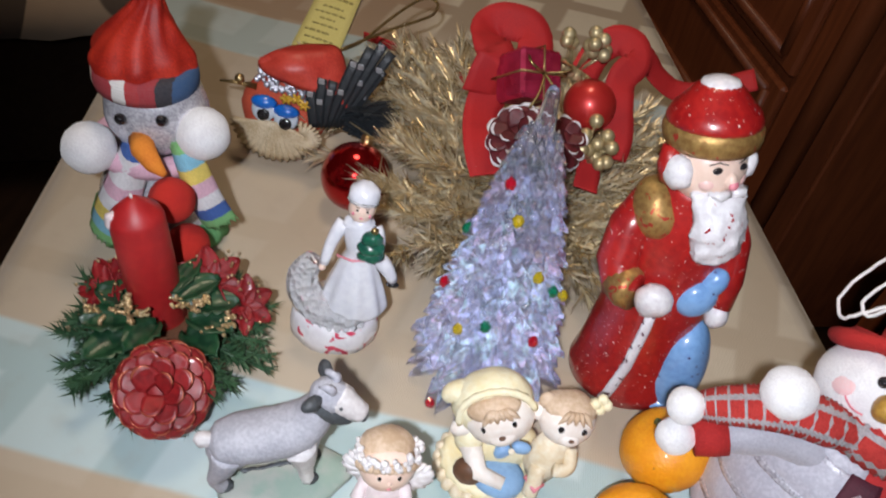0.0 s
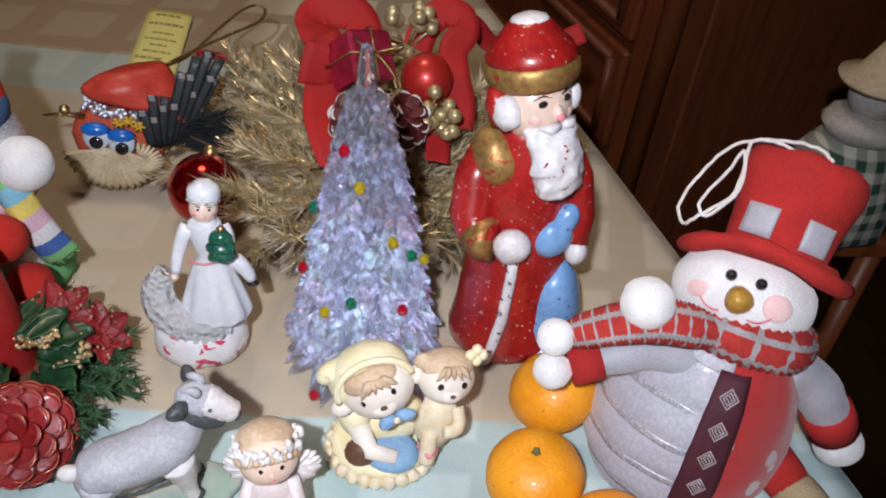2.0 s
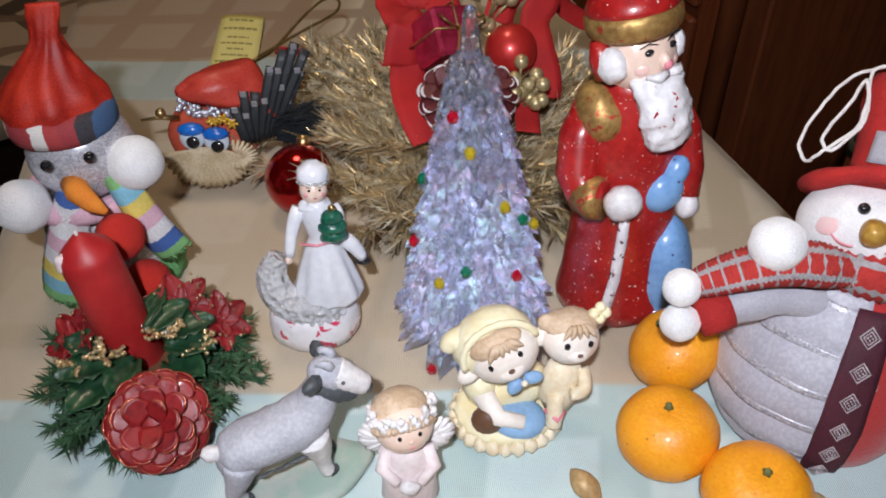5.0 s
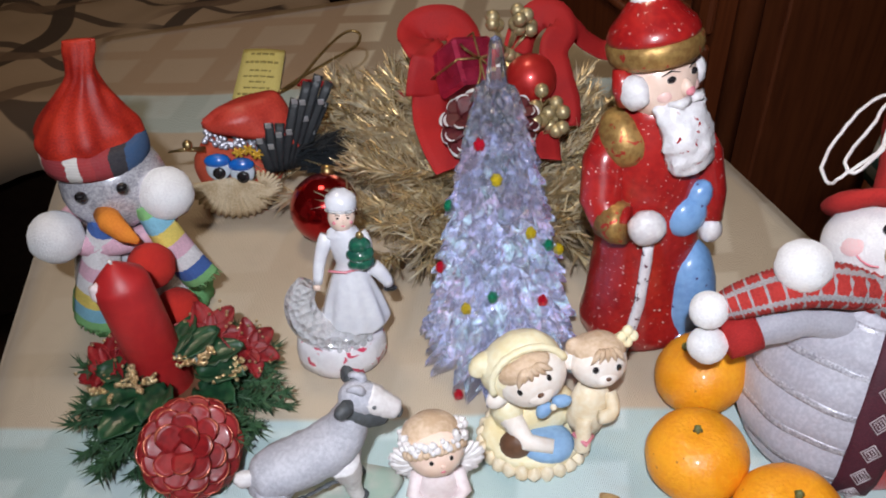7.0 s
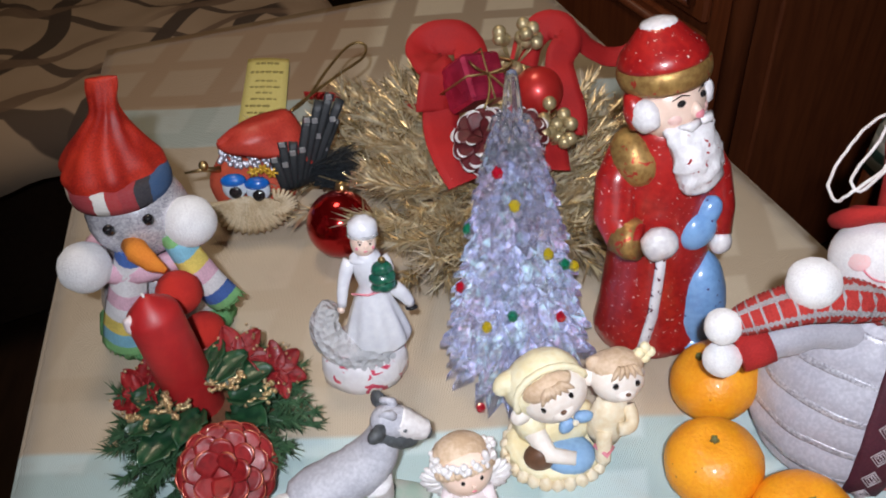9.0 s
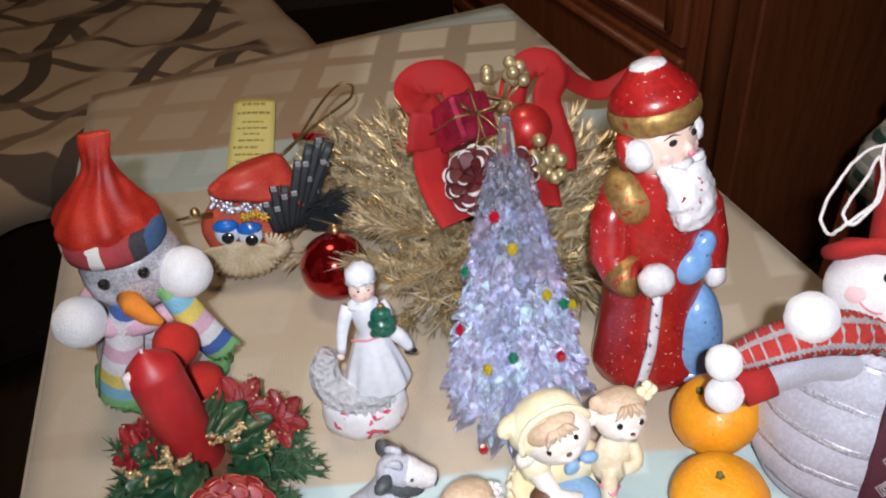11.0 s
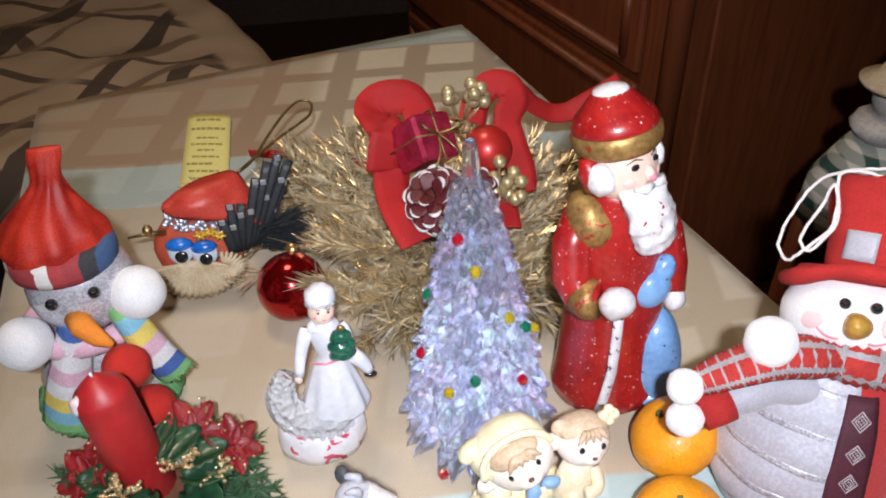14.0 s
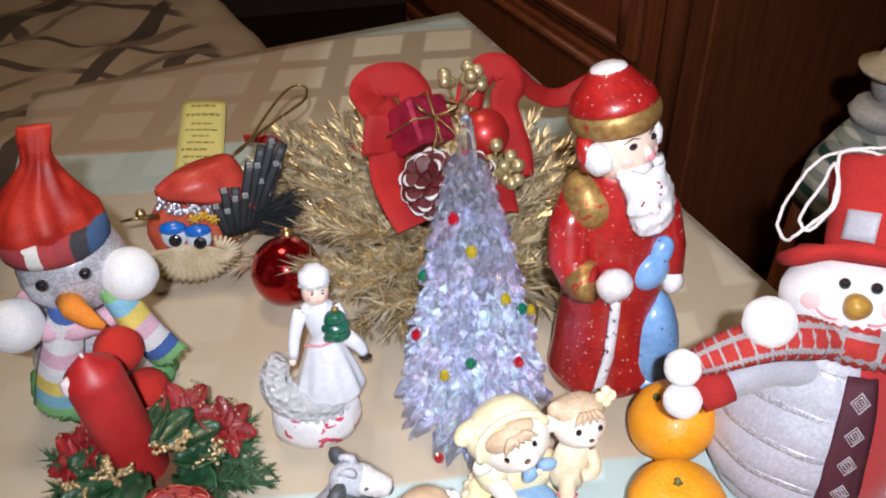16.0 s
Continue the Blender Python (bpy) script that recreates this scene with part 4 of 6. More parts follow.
    g.loft([(0, 0, 0.012, 0.010, 0.009), (0, 0, 0.022, 0.0135, 0.011), (0, 0, 0.036, 0.0135, 0.011), (0, 0, 0.050, 0.009, 0.008)], 18, CREAM, 0.08, 100)
    g.tube(bend((-0.006, -0.009, 0.030), (-0.007, -0.015, 0.018), (-0.007, -0.016, 0.010), 8), 0.0053, 12, CREAM)
    g.tube(bend((0.010, -0.004, 0.046), (0.015, -0.016, 0.034), (0.001, -0.014, 0.036), 9), 0.0043, 12, CREAM)
    g.tube([(-0.0125, -0.011, 0.020), (-0.007, -0.0205, 0.019), (-0.001, -0.0150, 0.020)], 0.0016, 8, PINK)
    g.x = g.x @ Matrix.Translation((0, 0, 0.071)) @ turned(-20, 0, 0).to_4x4() @ Matrix.Translation((0, 0, -0.071))
    g.ball((0, 0, 0.071), (0.0175, 0.0155, 0.0165), TAN, 20, 12)
    g.ball((0, -0.0110, 0.0650), (0.0075, 0.0058, 0.0052), TAN, 12, 8)
    g.ball((0, -0.0166, 0.0665), (0.0019, 0.0013, 0.0012), BRN, 8, 6)
    for s in (-1, 1):
        g.ball((s * 0.0070, -0.0138, 0.0720), (0.0022, 0.0015, 0.0022), BLK, 8, 6)
        g.ball((s * 0.0150, 0.001, 0.082), (0.0055, 0.004, 0.0055), YEL if s > 0 else HAIR, 12, 8)
    g.ball((0, 0.0005, 0.0790), (0.0168, 0.0140, 0.0100), HAIR, 20, 12, lump=0.10, freq=150)
    for i in range(5):
        x = -0.008 + 0.004 * i
        g.tube(bend((x * 0.5, -0.0125, 0.0845), (x * 0.9, -0.0160, 0.0810), (x * 1.3, -0.0148, 0.0765), 5), [0.0010, 0.0019, 0.0020, 0.0017, 0.0011, 0.0004], 6, HAIR)
    for a in range(4):
        g.ball((0.017 + 0.0035 * math.cos(a * 1.57), -0.003, 0.086 + 0.0035 * math.sin(a * 1.57)), 0.0036, YEL, 8, 6)
    return whole("bear_children_figurine", g, [CREAM_PAINT, YELLOW_PAINT, FUR_TAN, BLUE_MATT, BROWN_MATT, BLACK_GLOSS, BLUSH, HAIR_PAINT], (0.043, -0.046, 0), "painted figurine of two animal children in a frilled basket", "figurine")


animal_children()


def angel():
    g = Geo()
    GOWN, SKIN, HAIR, WHITE, BLK, PINK = range(6)
    g.loft([(0, 0, 0, 0.016, 0.013), (0, 0, 0.003, 0.017, 0.014), (0, 0, 0.025, 0.0155, 0.0125), (0, 0, 0.044, 0.0125, 0.010), (0, 0, 0.054, 0.008, 0.007)], 22, GOWN, 0.08, 120)
    for s in (-1, 1):
        g.tube([(s * 0.011, 0, 0.048), (s * 0.0150, -0.006, 0.037), (s * 0.006, -0.014, 0.032)], [0.0042, 0.0042, 0.003], 10, GOWN)
        for k in range(9):
            q = radians(58 - 15 * k)
            root = Vector((s * 0.011, 0.007, 0.049))
            tip = root + Vector((s * (0.019 - 0.0006 * k) * math.cos(q), 0.001 * (k % 2), 0.017 * math.sin(q)))
            g.tube(bend(root, root.lerp(tip, 0.6) + Vector((0, -0.002, 0.002)), tip, 5), [0.0024, 0.0030, 0.0033, 0.0032, 0.0026, 0.0010], 7, WHITE, 0.7)
    g.ball((0, -0.015, 0.029), (0.006, 0.004, 0.005), WHITE, 10, 7, lump=0.3, freq=250)
    g.x = Matrix.Translation((-0.001, -0.001, 0.069)) @ turned(-24, 0, 14).to_4x4()
    g.ball((0, 0, 0), (0.0165, 0.0155, 0.0155), SKIN, 20, 13)
    g.ball((0, 0.0052, 0.0050), (0.0176, 0.0160, 0.0150), HAIR, 20, 13, lump=0.06, freq=150)
    for i in range(62):
        a = 2 * math.pi * i / 31 + 0.1 * (i > 30)
        g.ball((0.0174 * math.cos(a) + 0.0012 * math.sin(i * 2.7), 0.0162 * math.sin(a), 0.0090 + 0.0022 * math.sin(i * 1.9) + (0.0012 if i > 30 else -0.0012)), 0.0020 + 0.0005 * math.sin(i * 3.1), WHITE, 7, 5, lump=0.35, freq=320)
    for s in (-1, 1):
        g.ball((s * 0.0055, -0.0142, 0.0), (0.0014, 0.001, 0.0015), BLK, 8, 6)
    g.ball((0, -0.0158, -0.003), (0.0015, 0.0012, 0.0012), SKIN, 8, 6)
    g.ball((0, -0.0146, -0.0068), (0.0016, 0.0007, 0.0005), PINK, 8, 6)
    for i in range(13):
        a = radians(190 + 160 * i / 12)
        g.ball((0.0160 * math.cos(a), 0.0005 + 0.0150 * math.sin(a), 0.0058 - 0.004 * abs(math.cos(a)) ** 3), (0.0030, 0.0026, 0.0032), HAIR, 9, 6, lump=0.25, freq=240)
    return whole("angel_figurine", g, [PINK_WHITE, SKIN_PAINT, HAIR_PAINT, SNOW_EDGE, BLACK_GLOSS, BLUSH], (-0.022, -0.098, 0), "small white painted angel figurine with a flower wreath", "figurine")


angel()


def goat():
    """Resin goat: sloping back, thick neck, head held high, on a mossy base."""
    g = Geo()
    GREY, DARK, BASE, WHITE = range(4)
    g.lathe([(0.042, 0), (0.044, 0.002), (0.041, 0.005), (0.030, 0.0062), (0.005, 0.0065)], (0.006, -0.002, 0), 34, BASE, squash=0.56, wave=0.05, waves=5)
    spine = smooth_line([(-0.039, 0, 0.046), (-0.034, 0, 0.046), (-0.022, 0, 0.0475), (-0.004, 0, 0.049), (0.010, 0, 0.053), (0.020, 0, 0.061), (0.026, 0, 0.073), (0.030, 0, 0.083)], 6)
    girth = np.interp(np.linspace(0, 7, len(spine)), range(8), [0.004, 0.0125, 0.0165, 0.0172, 0.0170, 0.0150, 0.0115, 0.0088])
    g.tube(spine, [float(r) for r in girth], 26, GREY, 0.86)
    g.ball((-0.026, 0, 0.0405), (0.0150, 0.0140, 0.0165), GREY, 22, 14)
    g.ball((0.014, 0, 0.0440), (0.0140, 0.0138, 0.0170), GREY, 22, 14)
    for x, y, fore, w in ((0.021, 0.008, 1, 1), (0.017, -0.009, 1, 0), (-0.029, 0.008, 0, 0), (-0.033, -0.008, 0, 1)):
        if fore:
            pts = [(x - 0.003, y, 0.046), (x, y, 0.032), (x + 0.001, y, 0.019), (x + 0.003, y, 0.008)]
        else:
            pts = [(x + 0.005, y * 0.8, 0.042), (x + 0.001, y, 0.029), (x - 0.003, y, 0.019), (x + 0.001, y, 0.008)]
        g.tube(smooth_line(pts, 4), [0.0105, 0.0100, 0.0094, 0.0086, 0.0078, 0.0068, 0.0060, 0.0054, 0.0050, 0.0048, 0.0047, 0.0046, 0.0044], 14, GREY if w else WHITE)
        g.ball((x + (0.0045 if fore else 0.0025), y, 0.0085), (0.0054, 0.0044, 0.0034), DARK, 12, 7)
    for i in range(7):
        g.ball((-0.018 + 0.005 * i, -0.0115, 0.0300 + 0.0006 * i), (0.0040, 0.0016, 0.0009), DARK, 8, 6, lump=0.3, freq=200)
    g.ball((-0.0415, 0, 0.0500), (0.0062, 0.0046, 0.0050), WHITE, 12, 8, turned(0, 30, 0), 0.2, 150)
    # head: pale face, charcoal jaw and ears
    g.x = Matrix.Translation((0.030, 0, 0.0850)) @ Matrix.Scale(1.08, 4) @ turned(0, 20, -24).to_4x4()
    g.ball((0.002, 0, 0), (0.0120, 0.0095, 0.0098), GREY, 20, 12)
    g.tube(smooth_line([(0.004, 0, 0.001), (0.012, 0, -0.001), (0.020, 0, -0.003), (0.0235, 0, -0.004)], 4), [0.0088, 0.0088, 0.0086, 0.0082, 0.0078, 0.0074, 0.0070, 0.0067, 0.0064, 0.0061, 0.0056, 0.0048, 0.0026], 16, WHITE)
    g.tube(smooth_line([(-0.005, -0.002, -0.003), (0.003, -0.003, -0.0070), (0.012, -0.0025, -0.0075), (0.019, -0.001, -0.0070)], 4), [0.0060, 0.0070, 0.0078, 0.0082, 0.0082, 0.0080, 0.0077, 0.0074, 0.0070, 0.0064, 0.0057, 0.0048, 0.0032], 14, DARK)
    for s in (-1, 1):
        g.ball((-0.006, s * 0.0120, 0.0010), (0.0040, 0.0068, 0.0044), DARK, 14, 9, turned(s * -10, 0, s * 30), 0.15, 200)
        g.ball((0.0090, s * 0.0072, 0.0030), 0.0014, DARK, 8, 6)
        g.tube(bend((0.001, s * 0.004, 0.0085), (-0.003, s * 0.005, 0.0125), (-0.007, s * 0.0055, 0.0085), 6), [0.0026, 0.0026, 0.0025, 0.0023, 0.0020, 0.0016, 0.001], 8, GREY)
    g.ball((0.0235, 0, -0.0045), (0.0030, 0.0036, 0.0024), DARK, 10, 7)
    g.x = Matrix()
    for i, p in enumerate(g.v):
        if p.z > 0.0068:
            g.v[i] = p + Vector((0.0007, 0.0007, 0.0007)) * noise.noise(p * 260)
    return whole("goat_figurine", g, [GOAT_GREY, GOAT_DARK, GOAT_BASE, SNOW_EDGE], (-0.093, -0.081, 0, 0, 0, 20), "grey painted goat figurine standing on a mossy base", "figurine")


goat()


# ---- mandarins ----
def mandarin(at, lean, label):
    t = thing("mandarin", at @ turned(*lean).to_4x4(), label, "fruit", "mandarins on the table")
    g = Geo()
    R, prof = 0.0308, []
    for i in range(17):
        a = math.pi * i / 16
        z = -math.cos(a) * 0.0258
        dip = 0.0035 * math.exp(-((a - math.pi) / 0.28) ** 2) - 0.002 * math.exp(-(a / 0.3) ** 2)
        prof.append((max(0.0006, R * math.sin(a) ** 0.92), z - dip))
    g.lathe(prof, seg=30, wave=0.008, waves=9)
    part("peel", g, ORANGE_PEEL, t)
    s = Geo()
    s.lathe([(0.0020, 0.0222), (0.0027, 0.0236), (0.0020, 0.0256), (0.0012, 0.0270)], seg=10, wave=0.2, waves=5)
    part("stem", s, STEM_GREEN, t, "small green stem")


mandarin(pose(0.160, -0.019, 0.0252), (-25, -20, 30), "ripe orange mandarin under a toy's mitten")
mandarin(pose(0.136, -0.085, 0.0252), (-6, 4, 110), "ripe orange mandarin with a green stem")
mandarin(pose(0.174, -0.131, 0.0252), (-4, 3, 200), "ripe orange mandarin beside a toy snowman")


# ---- big snowman toy ----
def vest_cloth():
    """Grey satin ribbed across, as quilted rows."""
    m, nt, b = nodes_of("grey_quilted_satin")
    fine = noise_node(nt, 420.0, 3.0)
    nt.links.new(mix_colour(nt, step(nt, fine, 0.4, 0.65), (0.41, 0.40, 0.46), (0.49, 0.48, 0.54)), b.inputs["Base Color"])
    b.inputs["Roughness"].default_value, b.inputs["Sheen Weight"].default_value = 0.5, 0.3
    add_bump(nt, b, noise_node(nt, 60.0, 3.0), 0.5, 0.003)
    return m


def flower_felt():
    m, nt, b = nodes_of("red_felt_with_flowers")
    v = nt.nodes.new("ShaderNodeTexVoronoi")
    v.inputs["Scale"].default_value = 38.0
    nt.links.new(coords(nt), v.inputs["Vector"])
    d = math_node(nt, "ADD", v.outputs["Distance"], math_node(nt, "MULTIPLY_ADD", noise_node(nt, 260.0), 0.25, -0.12))
    spot = math_node(nt, "SUBTRACT", 1.0, step(nt, d, 0.20, 0.25))
    red = mix_colour(nt, noise_node(nt, 500.0), (0.34, 0.014, 0.016), (0.50, 0.024, 0.022))
    nt.links.new(mix_colour(nt, math_node(nt, "MULTIPLY", spot, 0.85), red, (0.52, 0.46, 0.50)), b.inputs["Base Color"])
    b.inputs["Roughness"].default_value, b.inputs["Sheen Weight"].default_value = 0.88, 0.3
    add_bump(nt, b, noise_node(nt, 900.0), 0.5)
    return m


VEST, FLOWERED = vest_cloth(), flower_felt()
KNIT_RED = mat("red_wool", (0.50, 0.040, 0.032), (0.32, 0.018, 0.016), 0.92, 0, 900, 60, 0.9)
KNIT_GREY = mat("grey_wool", (0.44, 0.41, 0.42), (0.26, 0.24, 0.25), 0.92, 0, 900, 60, 0.9)
MAROON = mat("maroon_ribbon", (0.075, 0.010, 0.022), (0.050, 0.006, 0.016), 0.7, 0, 700, 50, 0.5)
RIBBON_GREY = mat("woven_grey", (0.50, 0.44, 0.46), (0.40, 0.34, 0.36), 0.7, 0, 700, 50, 0.5)


def knit_tube(pts, rad, seg=24, flat=1.0, across=4, along=6):
    """A thick knitted band: raised stitches, with grey rows along and across the red."""
    pts = smooth_line(pts, max(2, int(90 / len(pts))))
    g, n = Geo(), len(pts)
    rads = np.interp(np.linspace(0, 1, n), np.linspace(0, 1, len(rad)), rad)
    rings, side = [], None
    for i, p in enumerate(pts):
        d = (pts[min(i + 1, n - 1)] - pts[max(i - 1, 0)]).normalized()
        side = d.cross(Vector((0, 0, 1))) if side is None else side
        side = (side - d * side.dot(d)).normalized()
        up = d.cross(side)
        ring = []
        for j in range(seg):
            a = 2 * math.pi * j / seg
            k = rads[i] * (1 + (0.085 if (i + j) % 2 else -0.06))
            ring.append(p + (side * math.cos(a) + up * flat * math.sin(a)) * k)
        rings.append(ring)
    for i in range(n - 1):
        for j in range(seg):
            grey = i % along == 0 or j % across == 2
            a, b, c, d = rings[i][j], rings[i][(j + 1) % seg], rings[i + 1][(j + 1) % seg], rings[i + 1][j]
            g.v += [a, b, c, d]
            m = len(g.v)
            g.f.append((m - 4, m - 3, m - 2, m - 1))
            g.m.append(1 if grey else 0)
            g.s.append(True)
    for ring in (rings[0], rings[-1]):
        g.add(ring, [tuple(range(seg))], 0)
    return g


def fleece_ball(p, r, lump=0.05, seg=26):
    """A ball of fleece with a soft uneven pile."""
    g = Geo()
    g.ball(p, r, 0, seg, 16, lump=lump, freq=110)
    for i in range(len(g.v)):
        g.v[i] = g.v[i] + (g.v[i] - Vector(p)) * 0.03 * noise.noise(g.v[i] * 420)
    return g


def big_snowman():
    """A cloth snowman that sits leaning back, its face turned up."""
    t = thing("toy_snowman", (0.248, -0.060, 0), "sitting toy snowman in a red top hat and knitted scarf", "soft toy")
    prof = [(0.0, 0.046, 0.044), (0.005, 0.055, 0.052), (0.022, 0.0610, 0.057), (0.046, 0.0605, 0.056), (0.070, 0.055, 0.050), (0.092, 0.046, 0.042), (0.108, 0.036, 0.033), (0.116, 0.028, 0.026)]
    BASE = Vector((-0.008, 0.007, 0))

    def skin(a, z, grow=0.0):
        zs = [p[0] for p in prof]
        rx, ry = np.interp(z, zs, [p[1] for p in prof]), np.interp(z, zs, [p[2] for p in prof])
        crease = 0.0016 * noise.noise(Vector((math.cos(a) * 3, math.sin(a) * 3, z * 40)))
        return BASE + Vector(((rx + grow + crease) * math.cos(a) + 0.11 * z, (ry + grow + crease) * math.sin(a) + 0.10 * z, z))

    SEAM, FRONT = radians(253), radians(232)
    tip = lambda a, z: z + 0.017 * math.cos(a - FRONT)

    def quilt(u, v):
        a, z = SEAM - radians(205) * u, 0.002 + 0.112 * v
        return skin(a, z, 0.0022 * abs(math.sin((z - 0.017 * math.cos(a - FRONT)) / 0.0225 * math.pi)) ** 0.5)

    part("vest", Geo().sheet(quilt, 36, 44, 0.004), VEST, t, "grey ribbed satin vest half")
    part("coat", Geo().sheet(lambda u, v: skin(SEAM + radians(155) * u, 0.002 + 0.112 * v), 24, 16, 0.004), FLOWERED, t, "red felt half sprinkled with pale flowers")
    g = Geo()
    g.loft([(BASE.x + 0.11 * z, BASE.y + 0.10 * z, z, rx - 0.004, ry - 0.004) for z, rx, ry in prof], 28)
    part("stuffing", g, WOOL_WHITE, t)
    for z in (0.0, 0.0225, 0.045, 0.0675, 0.090):
        part("silver_band", Geo().sheet(lambda u, v, z=z: skin(SEAM - radians(8 + 132 * u), max(0.003, tip(SEAM - radians(140) * u, z) + 0.0042 * (v - 0.5)), 0.0030), 34, 3, 0.0008), SILVER_BRAID, t, "silver glitter braid")
    part("ribbon", Geo().sheet(lambda u, v: skin(SEAM + radians(19 + 6 * v) * (u - 0.45), 0.002 + 0.108 * v, 0.0045), 6, 18, 0.002), MAROON, t, "maroon ribbon with woven diamonds")
    n = Vector((math.cos(SEAM), math.sin(SEAM), 0))
    sd = Vector((-n.y, n.x, 0))
    for k in range(6):
        z = 0.010 + 0.0178 * k
        c = skin(SEAM + radians(1), z, 0.0062)
        up = (skin(SEAM, z + 0.004) - skin(SEAM, z - 0.004)).normalized()
        for s, r in ((0.0054, 0.0005), (0.0034, 0.0005)):
            ring = [c + sd * s, c + up * s * 1.15, c - sd * s, c - up * s * 1.15]
            part("woven_diamond", Geo().tube([*ring, ring[0], ring[1]], r, 6), RIBBON_GREY, t)
        for dx, dz in ((0, 0.0013), (0.0013, 0), (-0.0013, 0), (0, -0.0013)):
            part("woven_dot", Geo().ball(c + sd * dx + up * dz, 0.0007, 0, 6, 4), RIBBON_GREY, t)
    # head
    HEAD = Matrix.Translation((0.011, 0.0251, 0.1334)) @ turned(-38.5, -9.1, -39).to_4x4()
    g = Geo()
    g.x = HEAD
    g.ball((-0.005, 0, -0.001), (0.0425, 0.0385, 0.031), 0, 34, 20, lump=0.03, freq=45)
    for i, p in enumerate(g.v):
        g.v[i] = p + Vector((0.0009, 0.0009, 0.0009)) * noise.noise(p * 330)
    head = part("head", g, WOOL_WHITE, t, "white fleece head")
    for s in (-1, 1):
        g = Geo()
        g.x = HEAD
        g.ball((s * 0.0083, -0.0385, 0.006), 0.0034, 0, 14, 9)
        part("eye", g, BLACK_GLOSS, head, "black bead eye")
        g = Geo()
        g.x = HEAD
        g.ball((s * 0.0225 - 0.003, -0.0308, -0.004), (0.0090, 0.0028, 0.0078), 0, 18, 9, turned(0, 0, s * 33))
        part("cheek", g, PINK_FLEECE, head, "pink blushed cheek")
    g = Geo()
    g.x = HEAD @ Matrix.Translation((0.0, -0.0365, -0.006)) @ turned(92, 0, 0).to_4x4()
    g.lathe([(0.0074, -0.003), (0.0080, 0.003), (0.0072, 0.006), (0.0066, 0.0072), (0.0050, 0.010), (0.0040, 0.0112), (0.0012, 0.0125)], seg=18, wave=0.05, waves=3)
    part("nose", g, NOSE_GOLD, head, "mustard coloured carrot nose")
    for s in (-1, 1):
        part("mouth", Geo().tube([HEAD @ p for p in bend((s * 0.0080 - 0.001, -0.0375, -0.0150), (s * 0.0160 - 0.001, -0.0365, -0.0165), (s * 0.0215 - 0.002, -0.0318, -0.0085), 8)], 0.0006, 6), BLUSH, head, "stitched dark red smile")
    # hat
    g = Geo()
    g.x = HEAD @ Matrix.Translation((0.0, 0.0, 0.024))
    brim_line = [(0.0455 * math.cos(q), 0.039 * math.sin(q), -0.006 * abs(math.cos(q)) ** 2 + 0.0012 * math.sin(3 * q)) for q in [2 * math.pi * i / 40 for i in range(41)]]
    g.tube(brim_line, [0.0066 + 0.0007 * math.sin(i * 1.1) for i in range(41)], 12, 0, 0.8)
    g.lathe([(0.022, -0.004), (0.040, -0.005), (0.044, -0.002), (0.040, 0.004), (0.026, 0.005)], seg=36, squash=0.86)
    part("hat_brim", g, RED_FELT, t, "floppy red felt brim")
    CROWN = HEAD @ Matrix.Translation((0.003, 0.0, 0.026)) @ turned(0, 4, 0).to_4x4()
    g = Geo()
    g.x = CROWN
    g.lathe([(0.0290, -0.002), (0.0300, 0.006), (0.0308, 0.018), (0.0330, 0.030), (0.0355, 0.040), (0.0360, 0.050), (0.0335, 0.057), (0.027, 0.0605), (0.014, 0.0600), (0.003, 0.0590)], seg=40, squash=0.9, wave=0.018, waves=5)
    for i, p in enumerate(g.v):
        g.v[i] = p + Vector((0.0018, 0.0018, 0.0018)) * noise.noise(p * 60)
    hat = part("hat_crown", g, RED_FELT, t, "tall red felt hat crown")
    for a in (252, 315):
        def badge(u, v, a=a):
            q = radians(a + (u - 0.5) * 34)
            return CROWN @ Vector((0.0322 * math.cos(q), 0.0322 * 0.91 * math.sin(q), 0.006 + 0.018 * v))
        part("patch", Geo().sheet(badge, 6, 4, 0.0018), GREY_SATIN, hat, "grey satin patch on the hat")
    loop = [(0.021, -0.024, 0.083), (0.010, -0.020, 0.090), (-0.013, -0.018, 0.0895), (-0.033, -0.022, 0.081), (-0.044, -0.026, 0.063), (-0.051, -0.030, 0.039), (-0.0445, -0.034, 0.027), (-0.036, -0.040, 0.033), (-0.022, -0.035, 0.052), (-0.0245, -0.033, 0.077), (-0.030, -0.034, 0.062), (-0.038, -0.038, 0.042), (-0.032, -0.040, 0.034), (-0.020, -0.036, 0.054), (-0.0235, -0.030, 0.082), (-0.010, -0.024, 0.087), (0.004, -0.024, 0.083)]
    pts = [HEAD @ p + Vector((0.0004 * math.sin(i * 2.1), 0.0004 * math.cos(i * 1.7), 0.0004 * math.sin(i * 2.9))) for i, p in enumerate(smooth_line(loop, 5))]
    part("hanging_string", Geo().tube(pts, 0.00105, 7), STRING_WHITE, hat, "looped white cotton string")
    # scarf wound round the neck, one end over the arm
    NECK = Matrix.Translation((0.0095, 0.0185, 0.1130)) @ turned(-27, -5, -39).to_4x4()
    ring = [NECK @ Vector((0.0300 * math.cos(radians(a)), 0.0285 * math.sin(radians(a)), 0.0)) for a in range(0, 361, 24)]
    scarf = part("scarf", knit_tube(ring, [0.0135], 24, 1.12), [KNIT_RED, KNIT_GREY], t, "red and grey checked knitted scarf")
    end = [(-0.014, 0.004, 0.124), (-0.034, 0.004, 0.129), (-0.054, 0.006, 0.131), (-0.074, 0.007, 0.127), (-0.092, 0.009, 0.119), (-0.101, 0.010, 0.114)]
